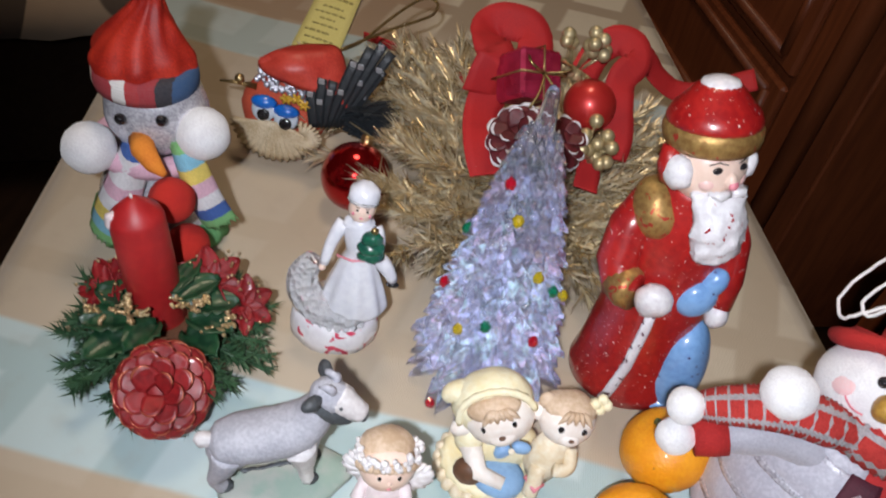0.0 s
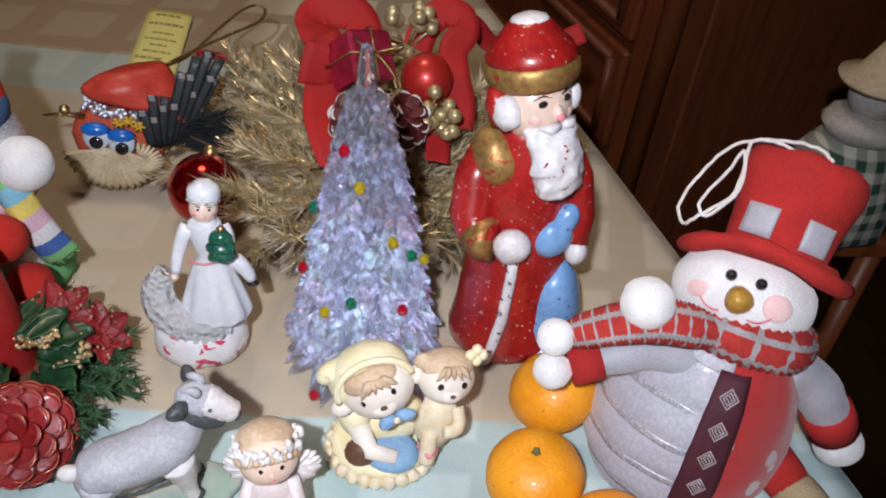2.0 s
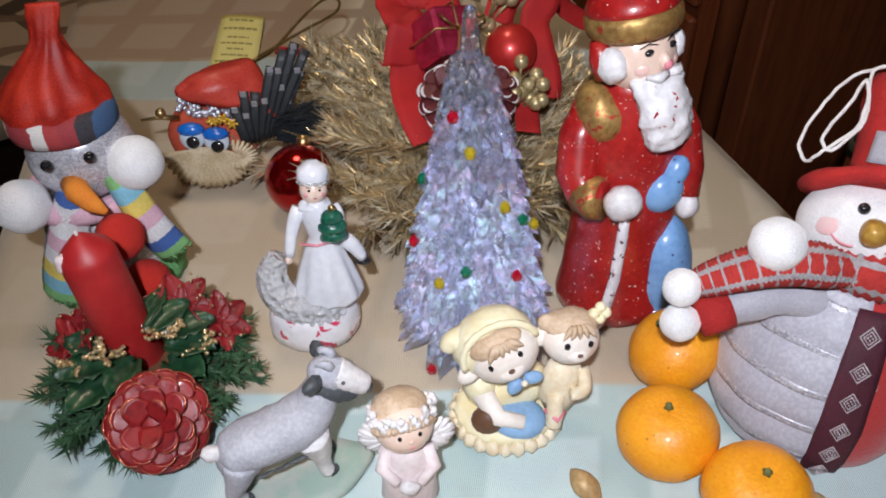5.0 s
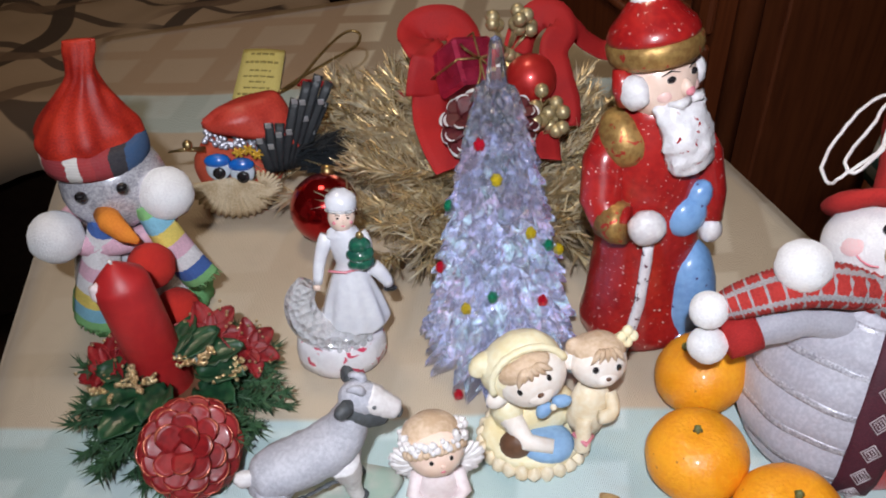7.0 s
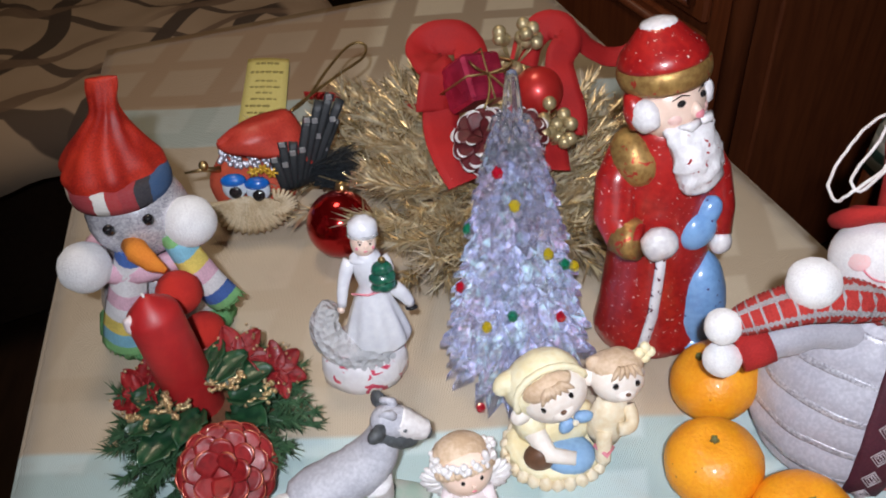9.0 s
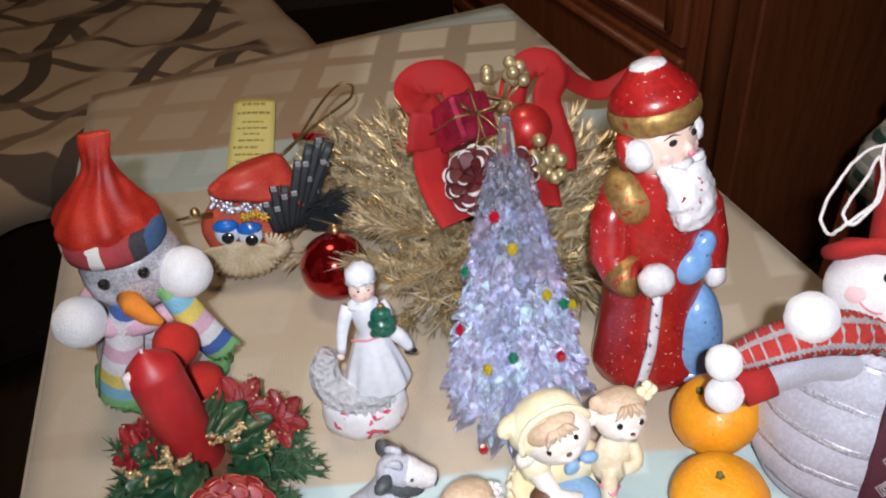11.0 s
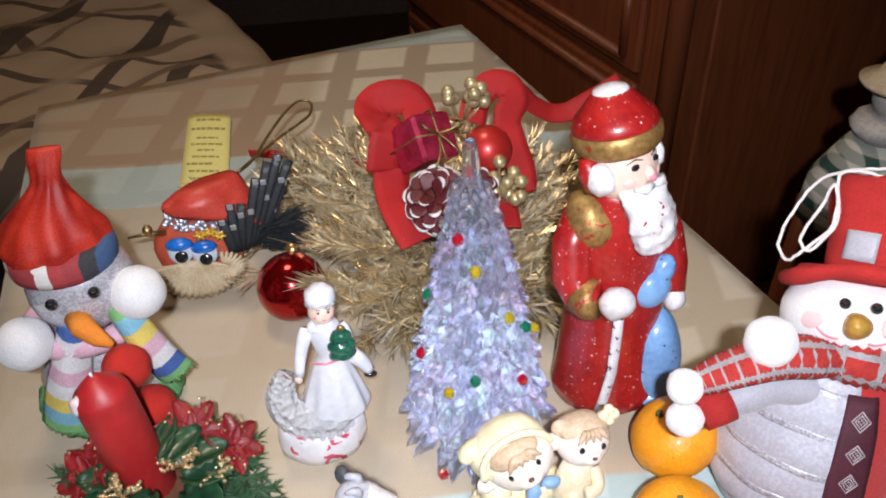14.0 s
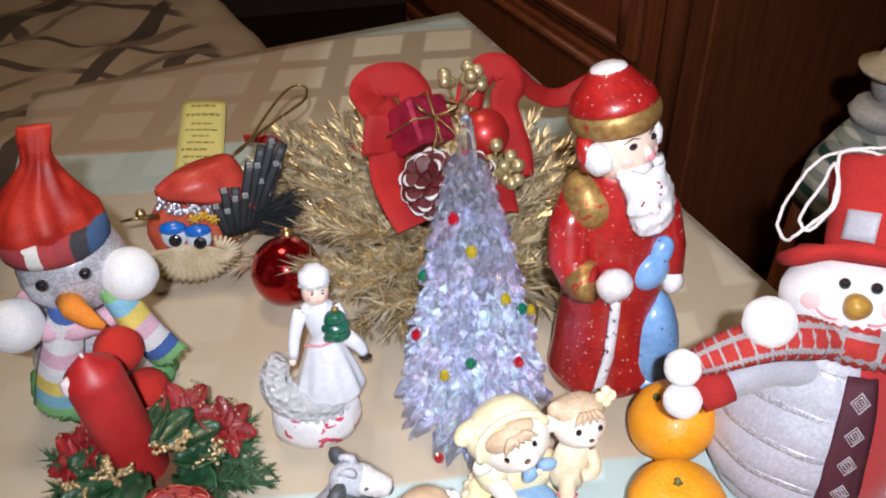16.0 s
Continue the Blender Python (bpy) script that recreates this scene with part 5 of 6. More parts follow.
    part("scarf_end", knit_tube(end, [0.011, 0.014, 0.0145, 0.013, 0.011, 0.008], 20, 0.8), [KNIT_RED, KNIT_GREY], scarf)
    for p, r in (((-0.062, 0.006, 0.1445), 0.0152), ((-0.109, 0.008, 0.1145), 0.0112)):
        part("pompom", fleece_ball(p, r), WOOL_WHITE, scarf, "white fleece pompom")
    # arms with mittens and cloth cuffs
    for pts, mitt, r in (([(-0.024, 0.004, 0.100), (-0.054, 0.006, 0.104), (-0.080, 0.004, 0.100), (-0.096, 0.003, 0.095)], (-0.108, 0.002, 0.0925), 0.0112), ([(0.036, 0.006, 0.096), (0.058, 0.004, 0.082), (0.078, -0.001, 0.058), (0.088, -0.004, 0.042)], (0.096, -0.007, 0.029), 0.0155)):
        g = Geo()
        g.tube(smooth_line(pts, 4), [r * 0.98 + 0.0009 * math.sin(i * 1.4) for i in range(13)], 16)
        arm = part("arm", g, GREY_SATIN, t, "grey satin sleeve")
        part("mitten", fleece_ball(mitt, (r * 1.05, r, r), 0.06), WOOL_WHITE, arm, "white fleece mitten")
        a, b = Vector(pts[-2]), Vector(pts[-1])
        g = Geo()
        g.tube([a.lerp(b, 0.0), a.lerp(b, 0.5), b.lerp(Vector(mitt), 0.15)], [r * 1.07, r * 1.10, r * 1.06], 16)
        part("cuff", g, RED_FELT, arm, "red felt cuff patch")
    # leg stretched forward
    g = Geo()
    g.tube([(0.044, -0.014, 0.026), (0.052, -0.026, 0.021), (0.057, -0.036, 0.018)], [0.016, 0.015, 0.0135], 16)
    leg = part("leg", g, RED_FELT, t, "red cloth leg")
    g = Geo()
    g.tube(smooth_line([(0.056, -0.033, 0.018), (0.061, -0.047, 0.0165), (0.066, -0.060, 0.0145)], 4), [0.0145, 0.0152, 0.0156, 0.0158, 0.0158, 0.0156, 0.0150, 0.0135, 0.010], 16)
    part("foot", g, BURLAP, leg, "tan cloth foot")


big_snowman()


# ---- small snowman of ice beads ----
def bead_snowman():
    t = thing("bead_snowman", (-0.247, 0.125, 0), "glittering bead snowman in a red hat and striped scarf", "ornament")
    g = Geo()
    g.loft([(0, 0, 0.002, 0.040, 0.034), (0, 0, 0.012, 0.047, 0.039), (0, 0, 0.035, 0.045, 0.038), (0, 0, 0.060, 0.038, 0.033), (0, 0, 0.080, 0.033, 0.029)], 30, 0, 0.05, 120)
    part("body", g, ICE_BEADS, t, "clear glitter bead body")
    g = Geo()
    g.lathe([(0.046, 0.000), (0.053, 0.001), (0.055, 0.008), (0.052, 0.018), (0.046, 0.024)], seg=60, squash=0.85, wave=0.03, waves=24)
    part("hem", g, mat("green_knit", (0.16, 0.42, 0.16), (0.10, 0.30, 0.12), 0.9, 0, 600, 60, 0.9), t, "fringed green knitted hem")
    g = Geo()
    g.ball((0.008, -0.003, 0.119), (0.037, 0.035, 0.036), 0, 28, 17, lump=0.03, freq=150)
    head = part("head", g, ICE_BEADS, t, "clear glitter bead head")
    for s in (-1, 1):
        g = Geo()
        g.ball((0.0115 + s * 0.0135, -0.0375 + 0.0025 * s, 0.131 + 0.001 * s), 0.0042, 0, 14, 9)
        part("eye", g, BLACK_GLOSS, head, "black bead eye")
    g = Geo()
    g.tube([(0.008, -0.034, 0.112), (0.013, -0.043, 0.110), (0.023, -0.050, 0.104), (0.032, -0.054, 0.100)], [0.0085, 0.0085, 0.0062, 0.0022], 14)
    part("nose", g, CARROT, head, "orange felt carrot nose")
    # hat with a striped knitted band
    cols = [(0.70, 0.55, 0.42), (0.36, 0.02, 0.03), (0.36, 0.02, 0.03), (0.80, 0.76, 0.72), (0.42, 0.025, 0.03), (0.34, 0.02, 0.03), (0.015, 0.015, 0.025), (0.02, 0.08, 0.20)]
    g = Geo()
    g.lathe([(0.031, 0.137), (0.0360, 0.138), (0.0372, 0.144), (0.0362, 0.154), (0.0320, 0.156)], (0.002, -0.002, 0), 34, squash=0.92)
    part("hat_band", g, stripes("hat_band_knit", cols, 0, -0.037, 0.076), t, "knitted band striped red, white and navy")
    g = Geo()
    rows = fine([(0.001, -0.001, 0.150, 0.0335, 0.032), (-0.002, 0, 0.159, 0.0340, 0.033), (-0.002, 0.001, 0.168, 0.0295, 0.028), (0.000, 0.003, 0.179, 0.0235, 0.022), (0.003, 0.004, 0.189, 0.0160, 0.014), (0.006, 0.005, 0.198, 0.0105, 0.009), (0.008, 0.005, 0.206, 0.0098, 0.007), (0.0095, 0.006, 0.215, 0.0108, 0.005), (0.011, 0.006, 0.222, 0.0105, 0.003)], 4)
    rings = []
    for x, y, z, rx, ry in rows:
        h = (z - 0.150) / 0.076
        ring = []
        for j in range(56):
            q = 2 * math.pi * j / 56
            k = 1 + 0.022 * math.sin(7 * q + 5 * h) * math.sin(math.pi * min(1, h * 1.2)) + 0.22 * noise.noise(Vector((2.2 * math.cos(q), 2.2 * math.sin(q), z * 38)))
            ring.append(Vector((x + rx * k * math.cos(q), y + ry * k * math.sin(q), z + 0.004 * math.cos(q + 0.4) * (1 - h))))
        rings.append(ring)
    g.rings(rings)
    part("hat", g, RED_GAUZE, t, "limp red gauze pointed hat")
    # ears of fleece
    for p in ((-0.031, -0.035, 0.095), (0.048, -0.020, 0.116)):
        g = Geo()
        g.ball(p, 0.0192, 0, 20, 13, lump=0.04, freq=120)
        part("pompom", g, WOOL_WHITE, t, "white fleece pompom")
    GN, BL, CY, YE, PK, WH = [mat(n + "_knit", c, tuple(v * 0.8 for v in c), 0.92, 0, 700, 80, 0.8) for n, c in (("leaf", (0.24, 0.52, 0.20)), ("blue", (0.07, 0.15, 0.44)), ("sky", (0.24, 0.52, 0.66)), ("yellow", (0.78, 0.60, 0.14)), ("rose", (0.76, 0.46, 0.56)), ("pale", (0.80, 0.77, 0.78)))]
    g = Geo()
    g.tube([(0.037 * math.cos(radians(a)), 0.033 * math.sin(radians(a)) - 0.001, 0.084) for a in range(150, 400, 15)], 0.0085, 10)
    scarf = part("scarf", g, PK, t, "knitted scarf in pastel stripes")
    for path, w0, w1, bands in (([(0.003, -0.036, 0.102), (-0.006, -0.042, 0.074), (-0.016, -0.046, 0.044), (-0.023, -0.046, 0.014)], 0.018, 0.036, [BL, WH, WH, PK, WH, YE, CY, GN]), ([(0.032, -0.030, 0.112), (0.042, -0.038, 0.090), (0.051, -0.040, 0.066), (0.058, -0.036, 0.044)], 0.018, 0.027, [GN, CY, YE, PK, WH, BL, GN])):
        line = smooth_line(path, 10)
        k, n = len(line) - 1, len(bands)
        side = (line[-1] - line[0]).cross(Vector((0, -1, 0.15))).normalized()

        def tail(u, v, line=line, side=side, w0=w0, w1=w1, k=k):
            f = v * k
            i = min(int(f), k - 1)
            bow = Vector((0, 0.010, 0)) * (2 * u - 1) ** 2
            stitch = Vector((0, -0.0007, 0)) * math.sin(v * k * 4.2) * math.sin(u * 60)
            return line[i].lerp(line[i + 1], f - i) + side * (u - 0.5) * (w0 + (w1 - w0) * v) + bow + stitch

        g = Geo().sheet(tail, 16, n * 6, 0.0045)
        for i in range(16 * n * 6):
            g.m[2 * i] = g.m[2 * i + 1] = i % (n * 6) // 6
        end = part("scarf_end", g, bands, scarf)
        g = Geo()
        for i in range(34):
            p = tail(i / 33, 1.0)
            q = p + (line[-1] - line[-4]).normalized() * rnd.uniform(0.003, 0.007) + side * rnd.uniform(-0.002, 0.002)
            g.tube([p, q], [0.0008, 0.0004], 5)
        part("fringe", g, GN, end, "frayed green wool fringe")
    for p in ((0.036, -0.056, 0.080), (0.043, -0.052, 0.034)):
        g = Geo()
        g.ball(p, 0.0165, 0, 20, 13, lump=0.05, freq=150)
        part("button_pompom", g, RED_POMPOM, t, "bright red pompom button")


bead_snowman()


# ---- candle in its green arrangement ----
def leaf(g, p, d, up, length, width, mi=0, points=0):
    p, d = Vector(p), Vector(d).normalized()
    side = d.cross(Vector(up)).normalized()
    n = side.cross(d)

    def f(u, v):
        w = math.sin(math.pi * min(0.97, v * 0.92 + 0.05)) ** 0.8 * width
        if points:
            w *= 0.78 + 0.30 * abs(math.sin(v * math.pi * points))
        a = (u - 0.5)
        return p + d * length * v + side * a * w + n * (abs(a) * width * 0.45 - length * 0.22 * v * v)

    g.sheet(f, 4, 10, 0.0008, mi)


def flower(parent, c, r, tilt):
    g = Geo()
    c = Vector(c)
    for ring, k in ((6, 1.0), (5, 0.62)):
        for i in range(ring):
            a = 2 * math.pi * i / ring + (0.4 if k < 1 else 0)
            d = tilt @ Vector((math.cos(a), math.sin(a), 0.35 if k > 0.8 else 0.8))
            leaf(g, c, d, tilt @ Vector((0, 0, 1)), r * k, r * 0.62 * k)
    f = part("flower", g, FLOWER_RED, parent, "red cloth poinsettia flower")
    e = Geo()
    for i in range(16):
        a = rnd.uniform(0, 6.28)
        q = c + tilt @ Vector((math.cos(a) * r * rnd.uniform(0.4, 0.98), math.sin(a) * r * rnd.uniform(0.4, 0.98), r * rnd.uniform(0.2, 0.5)))
        e.ball(q, r * 0.05, 0, 6, 4)
    part("glitter_edge", e, GOLD_GLITTER, f, "gold glitter on the petals")


def pine_cone(parent, c, axis, r, layers, m_scale, m_edge, label, name="pine_cone"):
    """Scales in spiral rows round an axis, each a curved shell; its lip is white paint on dark cones, a painted
    highlight on the red one.
    """
    z = Vector(axis).normalized()
    x = z.orthogonal().normalized()
    y = z.cross(x)
    c = Vector(c)
    g = Geo()
    g.ball(c, r * 0.62, 0, 14, 9)
    n = layers * 8
    for i in range(n):
        f = (i + 0.5) / n
        a = i * 2.39996
        lat = math.asin(min(1, 1.55 * f - 0.62)) if 1.55 * f - 0.62 > -1 else -1.2
        out = (x * math.cos(a) + y * math.sin(a)) * math.cos(lat) + z * math.sin(lat)
        tan = (z - out * z.dot(out))
        tan = tan.normalized() if tan.length > 1e-4 else x
        side = out.cross(tan)
        s = r * (0.46 - 0.16 * f) * rnd.uniform(0.86, 1.12)

        def shell(u, v, out=out, tan=tan, side=side, s=s):
            q = (u - 0.5) * 2
            w = 1.0 - 0.25 * v ** 4
            return c + out * (r * (0.60 + 0.40 * v) - s * 0.18 * q * q) + side * q * s * 0.8 * w - tan * s * (0.75 * (v - 0.9) - 0.22 * q * q * v)

        g.sheet(shell, 5, 6, r * 0.06, 0)
        lip = [shell(u / 6, 1.0) + out * r * 0.01 for u in range(7)]
        wear_glint = rnd.uniform(0.8, 1.9) if m_edge is SNOW_EDGE else rnd.uniform(0.35, 1.1)
        g.tube(lip, [r * k * wear_glint for k in (0.012, 0.024, 0.032, 0.036, 0.032, 0.024, 0.012)], 6, 1)
    return part(name, g, [m_scale, m_edge], parent, label)


def candle_arrangement():
    t = thing("candle_arrangement", (-0.192, 0.0, 0), "red candle in a green sprig arrangement with a lacquered cone", "candle holder")
    g = Geo()
    g.lathe([(0.040, 0), (0.043, 0.003), (0.042, 0.012), (0.034, 0.016), (0.018, 0.017)], seg=30)
    part("base", g, BROWN_MATT, t)
    g = Geo()
    g.x = Matrix.Translation((-0.012, 0.018, 0.010)) @ turned(0, -5, 0).to_4x4()
    g.lathe([(0.0165, 0), (0.0180, 0.002), (0.0180, 0.060), (0.0178, 0.096), (0.0165, 0.101), (0.0105, 0.107), (0.0045, 0.1125), (0.0020, 0.114)], seg=28, wave=0.006, waves=3)
    candle = part("candle", g, RED_WAX, t, "unlit red wax candle")
    part("chipped_wax", Geo().ball((-0.0335, 0.011, 0.1075), (0.0045, 0.0060, 0.0070), 0, 14, 9, lump=0.35, freq=160), PINK_WHITE, candle, "pale chipped wax at the rim")
    part("wick", Geo().tube([(-0.0215, 0.018, 0.121), (-0.0222, 0.0175, 0.1265)], 0.0011, 6), STRING_WHITE, candle, "white wick")
    g = Geo()
    for i in range(58):
        a = 2 * math.pi * i / 58 + rnd.uniform(-0.08, 0.08)
        ln = rnd.uniform(0.030, 0.049)
        r0 = rnd.uniform(0.022, 0.032)
        p0 = Vector((math.cos(a) * r0, math.sin(a) * r0, rnd.uniform(0.010, 0.028)))
        d = Vector((math.cos(a), math.sin(a), rnd.uniform(-0.15, 0.35))).normalized()
        p1 = p0 + d * ln - Vector((0, 0, 0.004))
        p1.z = max(0.004, p1.z)
        g.tube([p0, p0.lerp(p1, 0.5) + Vector((0, 0, 0.003)), p1], 0.0009, 5)
        for k in range(64):
            f = 0.1 + 0.9 * k / 64
            q = p0.lerp(p1, f)
            nd = (d * 0.75 + Vector((rnd.gauss(0, 1), rnd.gauss(0, 1), rnd.gauss(0, 0.8))) * 0.55).normalized() * rnd.uniform(0.009, 0.015)
            if q.z + nd.z < 0.001:
                nd.z = 0.001 - q.z
            g.needle(q, nd, 0.0012)
    tagged(part("needle_foliage", g, NEEDLE_GREEN, t, "bristly green plastic pine sprigs"), kind="stuff")
    for a, r, z, ln, w in ((200, 0.040, 0.020, 0.036, 0.028), (228, 0.050, 0.016, 0.034, 0.028), (170, 0.040, 0.024, 0.034, 0.026), (20, 0.030, 0.030, 0.034, 0.026), (352, 0.034, 0.028, 0.032, 0.024), (50, 0.016, 0.034, 0.034, 0.024), (80, 0.020, 0.036, 0.036, 0.016), (330, 0.040, 0.022, 0.030, 0.026), (250, 0.018, 0.024, 0.030, 0.024)):
        g = Geo()
        p = (math.cos(radians(a)) * r * 0.5, math.sin(radians(a)) * r * 0.5, z + 0.012)
        leaf(g, p, (math.cos(radians(a)), math.sin(radians(a)), 0.25), (0, 0, 1), ln, w, 0, 4)
        part("holly_leaf", g, HOLLY, t, "glossy dark green leaf")
    flower(t, (-0.046, 0.018, 0.034), 0.026, turned(25, -30, 0))
    flower(t, (0.018, 0.036, 0.040), 0.026, turned(20, 15, 0))
    flower(t, (0.046, 0.024, 0.036), 0.022, turned(25, 35, 0))
    for c, n in (((-0.020, -0.012, 0.044), 9), ((0.016, 0.004, 0.046), 7), ((-0.040, -0.006, 0.036), 6), ((0.036, -0.002, 0.040), 7)):
        g = Geo()
        for i in range(n):
            a = rnd.uniform(0, 6.28)
            q = Vector(c) + Vector((math.cos(a), math.sin(a), rnd.uniform(0.1, 0.7))) * 0.013
            g.tube([c, q], 0.0007, 5)
            for k in range(7):
                g.ball(Vector(c).lerp(q, 0.35 + 0.1 * k) + Vector((rnd.gauss(0, 0.0008), rnd.gauss(0, 0.0008), 0.0006)), 0.0016, 0, 6, 4)
        part("glitter_twig", g, GOLD_GLITTER, t, "gold glitter twig")
    pine_cone(t, (0.019, -0.054, 0.031), (0.05, -0.62, 0.78), 0.0315, 7, CONE_RED, CONE_HIGHLIGHT, "red lacquered pine cone with highlights painted on its scale edges")


candle_arrangement()


# ---- tinsel wreath with its bow ----
def tinsel_wreath():
    t = thing("tinsel_wreath", (0.045, 0.235, 0), "gold tinsel wreath with a red bow, baubles and berries", "wreath")
    g = Geo()
    ring = [(0.085 * math.cos(radians(a)), 0.085 * math.sin(radians(a)), 0.030) for a in range(0, 361, 10)]
    part("hoop", Geo().tube(ring, 0.006, 8), TINSEL, t)
    for i in range(330):
        a = 2 * math.pi * i / 235 + rnd.uniform(-0.1, 0.1) if i < 235 else rnd.uniform(1.7, 2.9) if i < 285 else rnd.uniform(-0.15, 0.7)
        r0 = rnd.uniform(0.02, 0.110) + (0.030 * rnd.random() if math.cos(a - 2.3) > 0.2 else 0) + (0.035 if 235 <= i < 285 else 0)
        p0 = Vector((math.cos(a) * r0, math.sin(a) * r0, rnd.uniform(0.018, 0.045)))
        sw = rnd.uniform(-0.8, 0.8)
        d = Vector((math.cos(a + sw), math.sin(a + sw), rnd.uniform(-0.15, 0.55))).normalized()
        ln = rnd.uniform(0.05, 0.085)
        p1 = p0 + d * ln
        p1.z = max(0.006, p1.z)
        if min((p0.lerp(p1, k / 6) - Vector((-0.146, -0.038, 0.031))).length for k in range(7)) < 0.037:
            continue
        g.tube([p0, p0.lerp(p1, 0.5), p1], [0.0014, 0.0011, 0.0006], 5)
        for k in range(100):
            f = 0.03 + 0.97 * k / 100
            q = p0.lerp(p1, f)
            nd = (d * 1.0 + Vector((rnd.gauss(0, 1), rnd.gauss(0, 1), rnd.gauss(0, 0.9))) * 0.42).normalized() * rnd.uniform(0.016, 0.027)
            if q.z + nd.z < 0.001:
                nd.z = 0.001 - q.z
            if (q + nd - Vector((-0.146, -0.038, 0.031))).length < 0.034 or (q - Vector((-0.146, -0.038, 0.031))).length < 0.034 or (q - Vector((-0.142, 0.020, 0.048))).length < 0.040:
                continue
            g.needle(q, nd, 0.0012, 1 if rnd.random() < 0.4 else 0)
    tagged(part("tinsel", g, [TINSEL, TINSEL_GLINT], t, "bristling dull gold tinsel needles"), kind="stuff")

    def strip(name, mid, width, twist=0.0, label=""):
        key = [Vector(p) for p in mid]
        pts = []
        for i in range(len(key) - 1):
            a, b, c, d = key[max(i - 1, 0)], key[i], key[i + 1], key[min(i + 2, len(key) - 1)]
            for k in range(5):
                s = k / 5
                pts.append(b * (1 - s) + c * s + ((b - a) * (1 - s) - (d - c) * s) * 0.35 * s * (1 - s) * 2)
        pts.append(key[-1])

        def f(u, v):
            s = u * (len(pts) - 1)
            i = min(int(s), len(pts) - 2)
            p = pts[i].lerp(pts[i + 1], s - i)
            d = (pts[i + 1] - pts[i]).normalized()
            side = d.cross(Vector((0.25, -0.75, 0.6))).normalized()
            n = side.cross(d)
            w = (v - 0.5) * width
            q = twist * u
            return p + side * w * math.cos(q) + n * w * math.sin(q)

        return part(name, Geo().sheet(f, 44, 4, 0.0012), RED_VELVET, t, label)

    O = Vector((0.045, 0.235, 0))
    W = 0.027
    lay = lambda pts: [Vector(p) - O for p in pts]
    strip("bow_loop", lay([(0.030, 0.285, 0.120), (0.028, 0.302, 0.140), (0.007, 0.306, 0.147), (-0.012, 0.302, 0.141), (-0.010, 0.278, 0.140), (-0.002, 0.262, 0.137), (-0.006, 0.255, 0.124), (-0.010, 0.250, 0.104)]), W * 1.2, 0.15, "red velvet bow loop")
    strip("bow_loop", lay([(0.077, 0.285, 0.124), (0.088, 0.302, 0.142), (0.108, 0.306, 0.150), (0.120, 0.296, 0.140), (0.109, 0.280, 0.128), (0.110, 0.262, 0.112), (0.116, 0.250, 0.090), (0.115, 0.240, 0.072)]), W, -0.15, "red velvet bow loop")
    strip("bow_tail", lay([(0.000, 0.258, 0.108), (-0.004, 0.240, 0.094), (0.000, 0.212, 0.083), (0.011, 0.188, 0.068)]), W * 1.25, 0.1, "notched red velvet bow tail")
    strip("bow_tail", lay([(0.088, 0.240, 0.084), (0.094, 0.220, 0.074), (0.093, 0.196, 0.066)]), W * 0.8, -0.2, "red velvet bow tail")
    strip("ribbon_end", lay([(0.120, 0.318, 0.140), (0.135, 0.330, 0.126), (0.154, 0.335, 0.106), (0.180, 0.340, 0.094), (0.205, 0.340, 0.103), (0.240, 0.340, 0.122)]), W * 0.75, 0.3, "red velvet ribbon end")
    strip("ribbon_end", lay([(-0.020, 0.335, 0.060), (-0.053, 0.372, 0.050), (-0.092, 0.395, 0.047), (-0.139, 0.412, 0.046)]), W * 0.34, 0.9, "red velvet ribbon end")
    # parcel
    g = Geo()
    rot = turned(48, 12, 28)
    g.box((-0.017, 0.016, 0.128), (0.041, 0.041, 0.041), 0, 0.003, rot)
    gift = part("parcel", g, GIFT_FOIL, t, "small magenta foil parcel")
    g = Geo()
    cc = Vector((-0.017, 0.016, 0.128))
    for ax in (0, 1):
        pts = []
        for i in range(17):
            q = 2 * math.pi * i / 16
            k = 0.0222 / max(abs(math.cos(q)), abs(math.sin(q)))
            v = Vector((k * math.cos(q), 0, k * math.sin(q))) if ax else Vector((0, k * math.cos(q), k * math.sin(q)))
            pts.append(cc + rot @ v)
        g.tube(pts, 0.0010, 6)
    for s in (-1, 1):
        b0 = cc + rot @ Vector((0, 0, 0.022))
        g.tube(bend(b0, b0 + rot @ Vector((s * 0.03, 0, 0.022)), b0 + rot @ Vector((s * 0.016, 0.012, 0.001)), 8), 0.0011, 6)
        g.tube(bend(b0, b0 + rot @ Vector((s * 0.01, -0.02, 0.012)), b0 + rot @ Vector((s * 0.016, -0.03, 0.002)), 6), 0.0010, 6)
    part("cord", g, GOLD_CORD, gift, "gold cord tied in a bow")
    # bauble and berries
    g = Geo()
    g.ball((0.039, 0.015, 0.114), 0.0225, 0, 26, 16)
    part("bauble", g, RED_PEARL, t, "pearly red bauble")
    for c0, n, sp in (((0.026, 0.042, 0.146), 14, 0.019), ((0.048, -0.018, 0.100), 16, 0.019)):
        for i in range(n):
            q = Vector(c0) + Vector((rnd.uniform(-1, 1) * sp, rnd.uniform(-0.7, 0.7) * sp, rnd.uniform(-1, 1) * sp * 0.9))
            g = Geo()
            g.ball(q, 0.0062, 0, 12, 8)
            g.tube([q, Vector(c0) - Vector((0.004, -0.01, 0.028))], 0.0009, 5)
            part("berry", g, BERRY_GOLD, t, "gold bead berry on a wire")
    pine_cone(t, (-0.014, -0.036, 0.100), (-0.35, -0.45, 0.82), 0.029, 5, CONE_DARK, SNOW_EDGE, "dark red pine cone with white painted tips")
